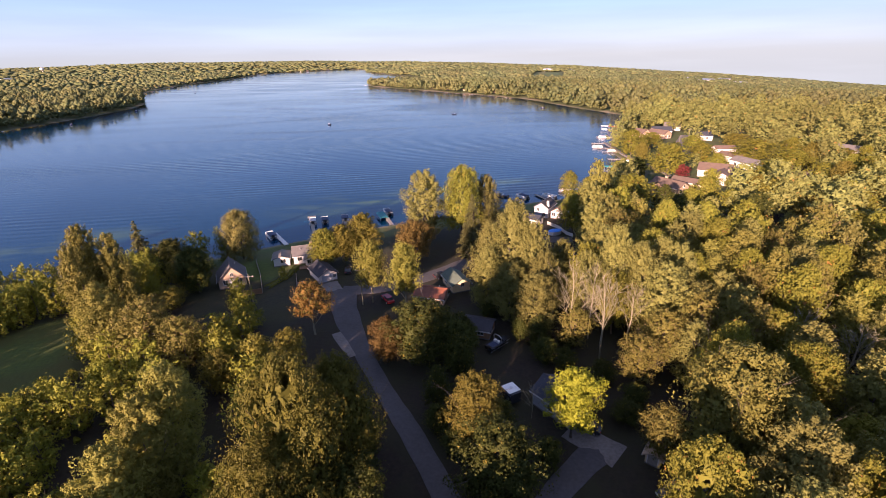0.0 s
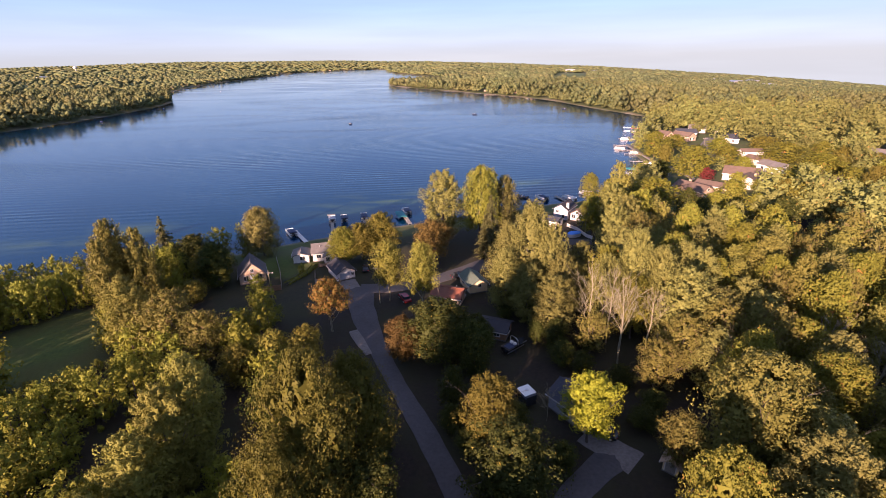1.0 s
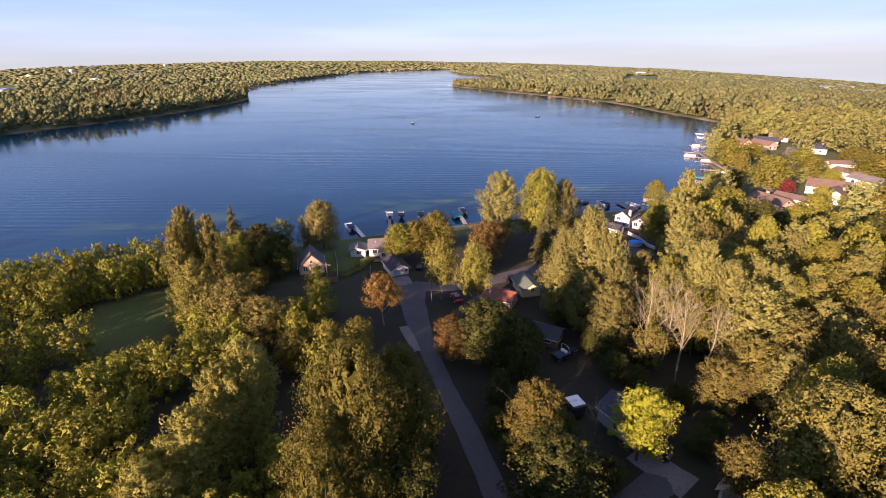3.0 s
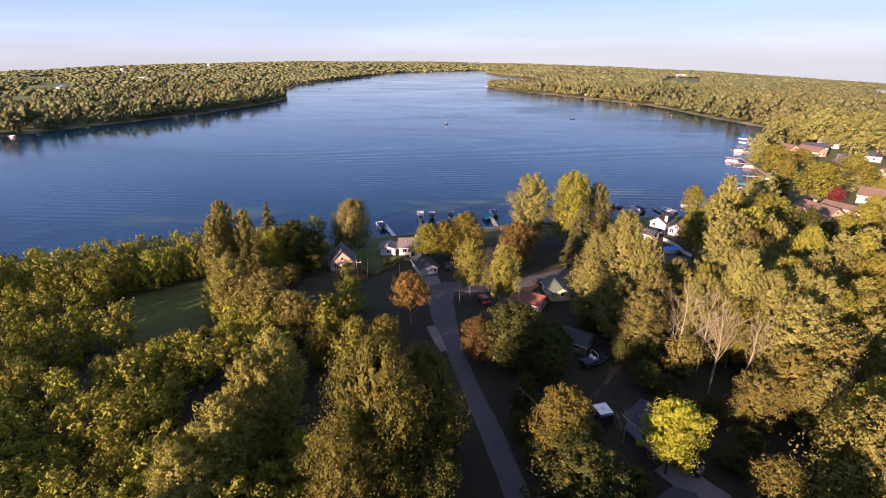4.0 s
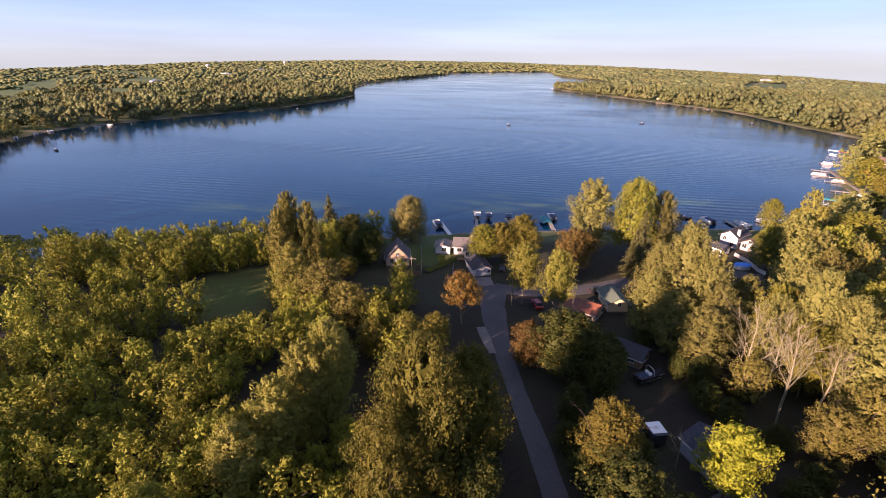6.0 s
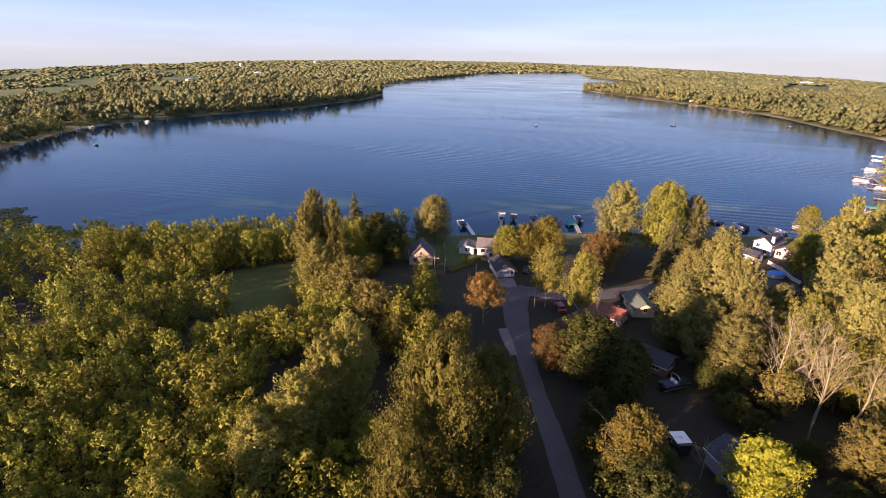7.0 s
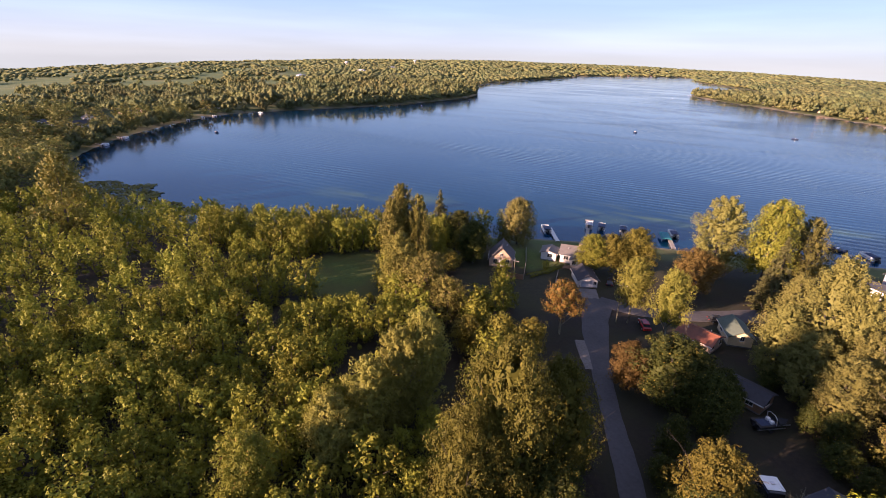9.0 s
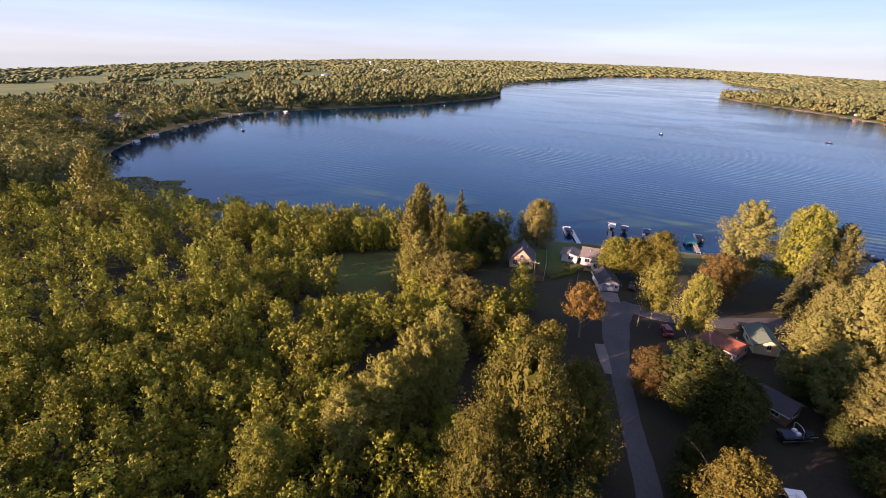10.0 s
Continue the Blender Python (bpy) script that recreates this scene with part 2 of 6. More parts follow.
GROUND, WATER = ground_mat(), water_mat()
ASPHALT = plain("asphalt_worn", (0.075, 0.072, 0.076), 0.9, var=0.3, scale=2.0, bumps=0.3)
GRAVEL = plain("gravel_pale", (0.17, 0.155, 0.145), 0.95, var=0.4, scale=2.5, bumps=0.4)
WHITE = plain("white_siding", (0.62, 0.60, 0.565), 0.6, var=0.12)
# white siding greyed in colour to stand for the two-storey house's shaded wall
WHITE_SHADED = plain("white_siding_shade_tint", (0.34, 0.36, 0.41), 0.6, var=0.12)
CREAM = plain("cream_siding", (0.72, 0.58, 0.34), 0.6, var=0.12)
TAN = plain("tan_siding", (0.43, 0.315, 0.215), 0.65, var=0.15)
GREY_SIDE = plain("grey_siding", (0.30, 0.32, 0.36), 0.65, var=0.15)
ROOF_GREY = plain("shingle_grey", (0.17, 0.155, 0.145), 0.9, var=0.35, scale=5.0, bumps=0.3)
ROOF_TAUPE = plain("shingle_taupe", (0.085, 0.078, 0.080), 0.9, var=0.3, scale=5.0, bumps=0.3)
ROOF_DARK = plain("shingle_charcoal", (0.042, 0.042, 0.050), 0.9, var=0.35, scale=5.0, bumps=0.3)
ROOF_BROWN = plain("shingle_brown", (0.155, 0.108, 0.08), 0.9, var=0.3, scale=5.0, bumps=0.3)
ROOF_GREEN = plain("shingle_green", (0.10, 0.13, 0.10), 0.9, var=0.3, scale=5.0, bumps=0.3)
# rust red, lowered in colour to stand for partial tree shade
ROOF_RUST = plain("metal_roof_rust", (0.22, 0.075, 0.038), 0.6, var=0.35, scale=1.2, bumps=0.1)
ROOF_BLUE = plain("shingle_slate_blue", (0.045, 0.050, 0.066), 0.9, var=0.3, scale=5.0, bumps=0.3)
WOOD_GREY = plain("weathered_timber", (0.30, 0.27, 0.23), 0.85, var=0.3, scale=4.0)
WOOD_BROWN = plain("fence_timber", (0.26, 0.15, 0.08), 0.85, var=0.3, scale=4.0)
METAL = plain("bare_aluminium", (0.62, 0.63, 0.65), 0.35, 0.8, var=0.1)
WHITE_GLOSS = plain("white_gelcoat", (0.78, 0.78, 0.76), 0.25, var=0.05)
TEAL = plain("teal_canvas", (0.015, 0.17, 0.20), 0.7, var=0.15)
BLUE = plain("blue_canvas", (0.03, 0.24, 0.80), 0.6, var=0.15)
NAVY = plain("navy_canvas", (0.025, 0.04, 0.09), 0.7, var=0.2)
RED = plain("red_car_paint", (0.30, 0.03, 0.028), 0.25, var=0.08)
BLACK = plain("black_rubber", (0.02, 0.02, 0.022), 0.8, var=0.2)
# dark car paint; on the camper's sides it stands for shade
DARK_CAR = plain("dark_car_paint", (0.03, 0.032, 0.038), 0.25, var=0.08)


def glass_mat():
    m, n, l, b = mat("window_glass", 0.06)
    b.inputs["Base Color"].default_value = (0.03, 0.035, 0.04, 1)
    return m


GLASS = glass_mat()

import itertools

# ---------------------------------------------------------------- terrain and lake
LAKE = [  # shoreline of the lake at z = 0
    (-85, 116), (-68, 130), (-54, 139), (-38, 148), (-24, 155), (-10, 160), (6, 166), (22, 174), (36, 182), (52, 186), (68, 196),
    (82, 212), (98, 222), (104, 232), (101, 262), (108, 305), (124, 340), (140, 378), (160, 405), (186, 428), (176, 470), (158, 520), (138, 590), (117, 676),
    (62, 760), (2, 845), (-80, 960), (-168, 1098), (-150, 1190), (-20, 1330), (-70, 1560), (-270, 2010), (-330, 2300), (-430, 2900),
    (-640, 2520), (-760, 2200), (-700, 1750), (-660, 1300), (-600, 1010), (-480, 800), (-410, 690),
]
LAKE += [(-392, 560), (-398, 430), (-432, 280), (-420, 232), (-363, 146), (-309, 97), (-272, 78), (-232, 68), (-200, 64), (-172, 68), (-150, 80), (-126, 92), (-104, 104)]


def smooth_loop(pts, times=2):
    p = np.array(pts, float)
    for _ in range(times):
        q = np.roll(p, -1, 0)
        p = np.stack([0.75 * p + 0.25 * q, 0.25 * p + 0.75 * q], 1).reshape(-1, 2)
    return p


SHORE = smooth_loop(LAKE)


def inside(poly, x, y):
    x, y = np.atleast_1d(x), np.atleast_1d(y)
    r = np.zeros(x.shape, bool)
    a, b = poly, np.roll(poly, -1, 0)
    for (x0, y0), (x1, y1) in zip(a, b):
        c = (y0 > y) != (y1 > y)
        r ^= c & (x < (x1 - x0) * (y - y0) / (y1 - y0 + 1e-12) + x0)
    return r


def loop_distance(poly, x, y):
    """Distance to a loop, negative inside it."""
    x, y = np.atleast_1d(np.asarray(x, float)), np.atleast_1d(np.asarray(y, float))
    best = np.full(x.shape, 1e9)
    for (x0, y0), (x1, y1) in zip(poly, np.roll(poly, -1, 0)):
        dx, dy = x1 - x0, y1 - y0
        s = np.clip(((x - x0) * dx + (y - y0) * dy) / (dx * dx + dy * dy), 0, 1)
        best = np.minimum(best, (x - x0 - s * dx) ** 2 + (y - y0 - s * dy) ** 2)
    return np.sqrt(best) * np.where(inside(poly, x, y), -1, 1)


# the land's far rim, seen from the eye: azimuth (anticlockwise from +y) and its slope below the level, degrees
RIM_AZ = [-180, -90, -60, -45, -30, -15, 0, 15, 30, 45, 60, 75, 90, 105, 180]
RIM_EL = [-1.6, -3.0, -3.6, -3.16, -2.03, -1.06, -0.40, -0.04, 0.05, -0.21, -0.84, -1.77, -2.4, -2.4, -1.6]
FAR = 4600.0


def sstep(v):
    v = np.clip(v, 0, 1)
    return v * v * (3 - 2 * v)


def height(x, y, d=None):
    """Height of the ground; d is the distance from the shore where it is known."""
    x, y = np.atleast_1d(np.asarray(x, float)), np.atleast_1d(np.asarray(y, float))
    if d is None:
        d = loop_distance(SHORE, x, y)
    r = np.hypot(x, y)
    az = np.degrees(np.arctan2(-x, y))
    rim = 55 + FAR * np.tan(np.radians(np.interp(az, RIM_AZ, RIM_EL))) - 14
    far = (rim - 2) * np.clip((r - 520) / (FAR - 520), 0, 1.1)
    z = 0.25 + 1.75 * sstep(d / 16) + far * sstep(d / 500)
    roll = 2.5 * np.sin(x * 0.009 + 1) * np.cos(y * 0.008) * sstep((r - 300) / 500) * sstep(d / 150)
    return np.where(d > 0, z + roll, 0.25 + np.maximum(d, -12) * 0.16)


MEADOW = np.array([(-84, 64), (-92, 67), (-95, 75), (-96, 83), (-90, 91), (-83, 95.5), (-76, 90), (-70.5, 80), (-68.5, 73.5), (-74, 66)], float)
YARD = np.array([(-66, 126), (-30, 146), (-6, 156), (-14, 128), (-24, 112), (-30, 92), (-44, 88), (-58, 92), (-64, 108)], float)
LAWN = np.array([(-68, 126), (-30, 147), (-6, 158), (-12, 146), (-28, 134), (-36, 126), (-45, 110), (-56, 113)], float)
YARD_R = np.array([(2, 70), (4, 92), (16, 94), (24, 84), (22, 68), (12, 64)], float)
DELL = np.array([(2, 92), (10, 95), (20, 84), (26, 74), (36, 62), (36, 48), (34, 40), (12, 38), (8, 50), (6, 66)], float)
VILLAGE = np.array([(60, 150), (82, 205), (98, 222), (106, 290), (118, 330), (190, 350), (200, 300), (176, 250), (165, 196), (128, 178)], float)
BAY = np.array([(-330, 112), (-372, 142), (-432, 225), (-440, 285), (-500, 300), (-520, 230), (-440, 120), (-370, 80)], float)
FIELDS = [np.array(p, float) for p in (
    [(-590, 112), (-711, 215), (-760, 225), (-900, 190), (-800, 120)],
    [(-800, 150), (-841, 255), (-975, 330), (-1455, 496), (-1460, 390), (-1263, 246), (-1100, 120)],
    [(-898, 380), (-864, 527), (-1070, 654), (-1122, 470)],
    [(-1108, 648), (-1131, 625), (-1251, 701), (-1354, 793), (-1300, 830)],
    [(-953, 724), (-998, 849), (-1211, 1015), (-1185, 891)],
    [(240, 1300), (309, 1700), (420, 2114), (526, 2114), (407, 1635), (320, 1280)],
)]


def build_ground():
    az = np.radians(np.concatenate([np.arange(-180, -60, 4.0), np.arange(-60, 96, 0.9), np.arange(96, 180, 4.0)]))
    rad = np.concatenate([np.arange(4, 60, 4.0), np.arange(60, 260, 2.0), np.geomspace(260, 4900, 110)])
    A, R = np.meshgrid(az, rad, indexing="ij")
    X, Y = (-np.sin(A) * R).ravel(), (np.cos(A) * R).ravel()
    d = loop_distance(SHORE, X, Y)
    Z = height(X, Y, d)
    X, Y, Z = np.append(X, 0), np.append(Y, 0), np.append(Z, 2.0)
    na, nr = len(az), len(rad)
    i, j = np.meshgrid(np.arange(na), np.arange(nr - 1), indexing="ij")
    k = (i + 1) % na
    quads = np.stack([i * nr + j, i * nr + j + 1, k * nr + j + 1, k * nr + j], -1).reshape(-1, 4)
    tris = [(na * nr, ((a + 1) % na) * nr, a * nr)[::-1] for a in range(na)]
    me = bpy.data.meshes.new("ground")
    me.from_pydata(np.stack([X, Y, Z], 1).tolist(), [], quads.tolist() + tris)
    me.polygons.foreach_set("use_smooth", np.ones(len(me.polygons), bool))
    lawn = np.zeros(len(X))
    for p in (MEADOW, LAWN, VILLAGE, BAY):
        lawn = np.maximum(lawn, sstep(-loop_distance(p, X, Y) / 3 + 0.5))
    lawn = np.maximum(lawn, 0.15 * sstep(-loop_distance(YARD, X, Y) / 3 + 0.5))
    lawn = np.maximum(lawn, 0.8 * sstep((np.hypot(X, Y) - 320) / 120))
    crop = np.zeros(len(X))
    for p in FIELDS:
        crop = np.maximum(crop, sstep(-loop_distance(p, X, Y) / 12 + 0.5))
    az_deg, rr = np.degrees(np.arctan2(-X, Y)), np.hypot(X, Y)
    crop = np.maximum(crop, sstep((az_deg - 44) / 8) * sstep((rr - 760) / 150) * sstep((120 - az_deg) / 10))
    crop = np.maximum(crop, 0.7 * sstep((az_deg - 24) / 10) * sstep((rr - 950) / 200) * sstep((120 - az_deg) / 10))
    lawn[:-1] = np.maximum(lawn[:-1], sstep((16 - d) / 6) * (np.hypot(X[:-1], Y[:-1]) > 140))
    bed = np.append(np.maximum(sstep(-d / 2 + 0.3), sstep((2.5 - d) / 1.5) * (np.hypot(X[:-1], Y[:-1]) > 330) * (X[:-1] > -200)), 0)
    bed[:-1] = np.maximum(bed[:-1], sstep((5 - d) / 3) * (np.abs(Y[:-1] - 262) < 26) * (X[:-1] < -400))
    col = me.color_attributes.new("cover", "FLOAT_COLOR", "POINT")
    col.data.foreach_set("color", np.stack([lawn, crop, bed, np.ones(len(X))], 1).astype(np.float32).ravel())
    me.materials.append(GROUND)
    tagged(new("ground", me), "leaf-littered ground darkened for tree shade, with lawns and far fields", "ground", kind="structure")


build_ground()


def build_water():
    p = SHORE
    t = np.roll(p, -1, 0) - np.roll(p, 1, 0)
    nrm = np.stack([t[:, 1], -t[:, 0]], 1) / np.linalg.norm(t, axis=1)[:, None]
    area = np.sum(p[:, 0] * np.roll(p[:, 1], -1) - p[:, 1] * np.roll(p[:, 0], -1))
    q = p + nrm * (4.0 if area > 0 else -4.0)
    me = bpy.data.meshes.new("water")
    me.from_pydata([(x, y, 0.0) for x, y in q], [], [list(range(len(q)))])
    if me.polygons[0].normal.z < 0:
        me.flip_normals()
    me.materials.append(WATER)
    tagged(new("water", me), "rippled blue lake water between wooded shores", "water", kind="structure")


build_water()


# ---------------------------------------------------------------- helpers for things
def finish(bm, name):
    me = bpy.data.meshes.new(name)
    bm.normal_update()
    bm.to_mesh(me)
    bm.free()
    return me


def part(name, bm, material, parent, label="", smooth=False):
    """Links a bmesh or mesh as one object under a thing or a part."""
    me = finish(bm, name) if isinstance(bm, bmesh.types.BMesh) else bm
    if not me.materials:
        me.materials.append(material)
    if smooth:
        me.polygons.foreach_set("use_smooth", np.ones(len(me.polygons), bool))
    ob = new(name, me)
    ob.parent = parent
    if label:
        tagged(ob, label)
    return ob


def thing(name, m, label, category, group=""):
    ob = new(name)
    ob.empty_display_size = 0.3
    ob.matrix_world = m
    return tagged(ob, label, category, group)


def add_box(bm, x0, x1, y0, y1, z0, z1, bevel=0.0):
    r = bmesh.ops.create_cube(bm, size=1.0, matrix=Matrix.Translation(((x0 + x1) / 2, (y0 + y1) / 2, (z0 + z1) / 2)) @ Matrix.Diagonal((x1 - x0, y1 - y0, z1 - z0, 1)))
    if bevel:
        vs = set(r["verts"])
        bmesh.ops.bevel(bm, geom=[e for e in bm.edges if set(e.verts) <= vs], offset=bevel, segments=1, affect="EDGES")
    return bm


def box(x0, x1, y0, y1, z0, z1, bevel=0.0):
    return add_box(bmesh.new(), x0, x1, y0, y1, z0, z1, bevel)


def add_tube(bm, pts, radii, sides=6):
    rings = []
    pts = [Vector(p) for p in pts]
    for i, (p, r) in enumerate(zip(pts, radii)):
        d = (pts[min(i + 1, len(pts) - 1)] - pts[max(i - 1, 0)]).normalized()
        q = d.to_track_quat("Z", "Y")
        rings.append([bm.verts.new(p + q @ Vector((math.cos(2 * math.pi * k / sides) * r, math.sin(2 * math.pi * k / sides) * r, 0))) for k in range(sides)])
    for a, b in zip(rings, rings[1:]):
        for k in range(sides):
            bm.faces.new((a[k], a[(k + 1) % sides], b[(k + 1) % sides], b[k]))
    bm.faces.new(rings[0][::-1])
    bm.faces.new(rings[-1])
    return bm


def prism(profile, y0, y1):
    """A profile in x and z drawn out along y."""
    bm = bmesh.new()
    a = [bm.verts.new((x, y0, z)) for x, z in profile]
    b = [bm.verts.new((x, y1, z)) for x, z in profile]
    n = len(profile)
    bm.faces.new(a)
    bm.faces.new(b[::-1])
    for i in range(n):
        bm.faces.new((a[i], b[i], b[(i + 1) % n], a[(i + 1) % n]))
    bmesh.ops.recalc_face_normals(bm, faces=bm.faces)
    return bm


def quads_mesh(name, v, tone=None):
    """A mesh of loose four-cornered leaves from an array of corners (n, 4, 3) or three-cornered ones (n, 3, 3)."""
    n, c = v.shape[:2]
    me = bpy.data.meshes.new(name)
    me.vertices.add(n * c)
    me.vertices.foreach_set("co", v.astype(np.float32).ravel())
    me.loops.add(n * c)
    me.loops.foreach_set("vertex_index", np.arange(n * c, dtype=np.int32))
    me.polygons.add(n)
    me.polygons.foreach_set("loop_start", np.arange(0, n * c, c, dtype=np.int32))
    me.update(calc_edges=True)
    if tone is not None:
        me.attributes.new("tone", "FLOAT", "POINT").data.foreach_set("value", np.repeat(tone, c).astype(np.float32))
    return me


def leaf_quads(rng, pos, nrm, size, corners=4):
    """Small bent leaf sprays at pos, facing nrm."""
    n = len(pos)
    nrm = nrm / np.linalg.norm(nrm, axis=1)[:, None]
    u = np.cross(nrm, rng.normal(size=(n, 3)))
    u /= np.linalg.norm(u, axis=1)[:, None]
    w = np.cross(nrm, u)
    s = (size * rng.uniform(0.6, 1.3, n))[:, None]
    if corners == 3:
        ang = [0.0, 2.1, 4.2]
    else:
        ang = [0.0, 1.57, 3.14, 4.71]
    out = []
    for k, a in enumerate(ang):
        j = rng.uniform(0.55, 1.15, (n, 1))
        out.append(pos + s * j * (u * np.cos(a) + w * np.sin(a) * 0.75) + nrm * s * (0.12 if k % 2 else -0.05))
    return np.stack(out, 1)


def blob_mesh(name, rng, centres, radii, tone, plain_form=False):
    """A mesh of small lumpy leaf masses of twenty sides, or of eight for the farthest."""
    g = (1 + 5 ** 0.5) / 2
    base = np.array([(-1, g, 0), (1, g, 0), (-1, -g, 0), (1, -g, 0), (0, -1, g), (0, 1, g), (0, -1, -g), (0, 1, -g), (g, 0, -1), (g, 0, 1), (-g, 0, -1), (-g, 0, 1)]) / math.sqrt(1 + g * g)
    if plain_form:
        base = np.array([(1, 0, 0), (-1, 0, 0), (0, 1, 0), (0, -1, 0), (0, 0, 1), (0, 0, -1)], float)
    nv, edge = len(base), 1.5 if plain_form else 1.1
    dist = np.linalg.norm(base[:, None] - base[None], axis=2)
    faces = []
    for i, j, k in itertools.combinations(range(nv), 3):
        if max(dist[i, j], dist[j, k], dist[i, k]) < edge:
            flip = np.dot(np.cross(base[j] - base[i], base[k] - base[i]), base[i]) < 0
            faces.append((i, k, j) if flip else (i, j, k))
    n = len(centres)
    a = rng.uniform(0, 2 * math.pi, n)
    c, s = np.cos(a)[:, None], np.sin(a)[:, None]
    v = np.stack([c * base[:, 0] - s * base[:, 1], s * base[:, 0] + c * base[:, 1], np.tile(base[:, 2], (n, 1))], 2)
    v = centres[:, None] + v * radii[:, None] * rng.uniform(0.66, 1.28, (n, nv, 1))
    f = (np.array(faces)[None] + nv * np.arange(n)[:, None, None]).ravel().astype(np.int32)
    me = bpy.data.meshes.new(name)
    me.vertices.add(n * nv)
    me.vertices.foreach_set("co", v.astype(np.float32).ravel())
    me.loops.add(len(f))
    me.loops.foreach_set("vertex_index", f)
    me.polygons.add(len(f) // 3)
    me.polygons.foreach_set("loop_start", np.arange(0, len(f), 3, dtype=np.int32))
    me.polygons.foreach_set("use_smooth", np.ones(len(f) // 3, bool))
    me.update(calc_edges=True)
    me.attributes.new("tone", "FLOAT", "POINT").data.foreach_set("value", np.repeat(tone, nv).astype(np.float32))
    return me


def sphere_dirs(rng, n):
    d = rng.normal(size=(n, 3))
    return d / np.linalg.norm(d, axis=1)[:, None]


# ---------------------------------------------------------------- trees
def crown_round(u):
    return np.sqrt(np.clip(1 - (2 * u - 0.85) ** 2 / 1.35, 0.05, 1))


def crown_column(u):
    return np.clip(np.minimum(1.0, 0.55 + 1.6 * u) * np.sqrt(np.clip(1.04 - u ** 2.4, 0.02, 1)), 0.08, 1)


def crown(rng, h, r, base, shape, puffs, per, leaf, puff=0.3, droop=0.0, reach=0.0):
    """Leaf sprays on many rounded clumps over a crown of height h and half-width r that starts at base; reach draws the clumps out into upward plumes."""
    u = (np.arange(puffs) + rng.uniform(0, 1, puffs)) / puffs
    u = u ** 0.85
    a = np.arange(puffs) * 2.39996 + rng.uniform(-0.5, 0.5, puffs)
    ph = rng.uniform(0, 6, 3)
    lump = 1 + 0.18 * np.sin(3 * a + ph[0]) * np.cos(5 * u + ph[1]) + 0.14 * np.sin(2 * a + 7 * u + ph[2])
    env = shape(u) * r * lump
    pr = r * puff * rng.uniform(0.55, 1.3, puffs) * np.clip(shape(u), 0.5, 1)
    side = np.stack([np.cos(a), np.sin(a), np.zeros(puffs)], 1)
    lift = np.clip(0.5 + 0.8 * u + 0.9 * reach + rng.normal(0, 0.2, puffs), 0.2, 3.0)
    ax = side + np.array([0, 0, 1.0]) * lift[:, None] + rng.normal(0, 0.22, (puffs, 3))
    ax /= np.linalg.norm(ax, axis=1)[:, None]
    half = pr * (0.75 + 0.85 * reach) * rng.uniform(0.8, 1.25, puffs)
    slim = 1.0 - 0.30 * min(reach, 1.0)
    rr = np.maximum(env * np.sqrt(rng.uniform(0.42, 1.04, puffs)) - 0.55 * pr, 0.02 * r)
    mid = side * rr[:, None] + np.array([0, 0, 1.0]) * (base + (h - base) * u - 0.25 * pr)[:, None]
    # sprays over each clump, a few of them within it or straying out
    d = sphere_dirs(rng, puffs * per).reshape(puffs, per, 3)
    along = np.sum(d * ax[:, None, :], 2, keepdims=True)
    across = d - along * ax[:, None, :]
    deep = rng.uniform(0.45, 1.0, (puffs, per, 1)) ** 0.4 * (1 + 0.22 * np.abs(rng.normal(size=(puffs, per, 1))) * (rng.uniform(size=(puffs, per, 1)) < 0.25))
    p = mid[:, None, :] + (across * (pr * slim)[:, None, None] + along * ax[:, None, :] * half[:, None, None]) * deep
    p[:, :, 2] -= droop * np.abs(rng.normal(size=(puffs, per))) * pr[:, None]
    n = across / slim + along * ax[:, None, :] * 0.7 + 0.42 * rng.normal(size=d.shape) + 0.25 * side[:, None, :] + np.array([0, 0, 0.25])
    # larger sprays deep inside close the crown
    k = 8 if per > 28 else 4
    q = sphere_dirs(rng, puffs * k).reshape(puffs, k, 3)
    core = mid * np.array([0.8, 0.8, 1.0]) - ax * (half * 0.2)[:, None]
    inner = leaf_quads(rng, (core[:, None, :] + q * pr[:, None, None] * 0.5).reshape(-1, 3), (q + rng.normal(0, 0.3, q.shape)).reshape(-1, 3), np.minimum(np.repeat(pr, k) * 0.5, 0.6), 3)
    # a broken inner shell keeps the light from passing straight through
    m = puffs * 4
    ui, ai = rng.uniform(0.02, 0.93, m), rng.uniform(0, 2 * math.pi, m)
    ri = shape(ui) * r * 0.50 * rng.uniform(0.75, 1.1, m)
    flat = np.stack([np.cos(ai), np.sin(ai), 0.9 * (ui - 0.35)], 1)
    shell = leaf_quads(rng, np.stack([np.cos(ai) * ri, np.sin(ai) * ri, base + (h - base) * ui * 0.95], 1), flat + rng.normal(0, 0.25, (m, 3)), 0.115 * r, 3)
    return np.concatenate([leaf_quads(rng, p.reshape(-1, 3), n.reshape(-1, 3), leaf, 3), inner, shell])


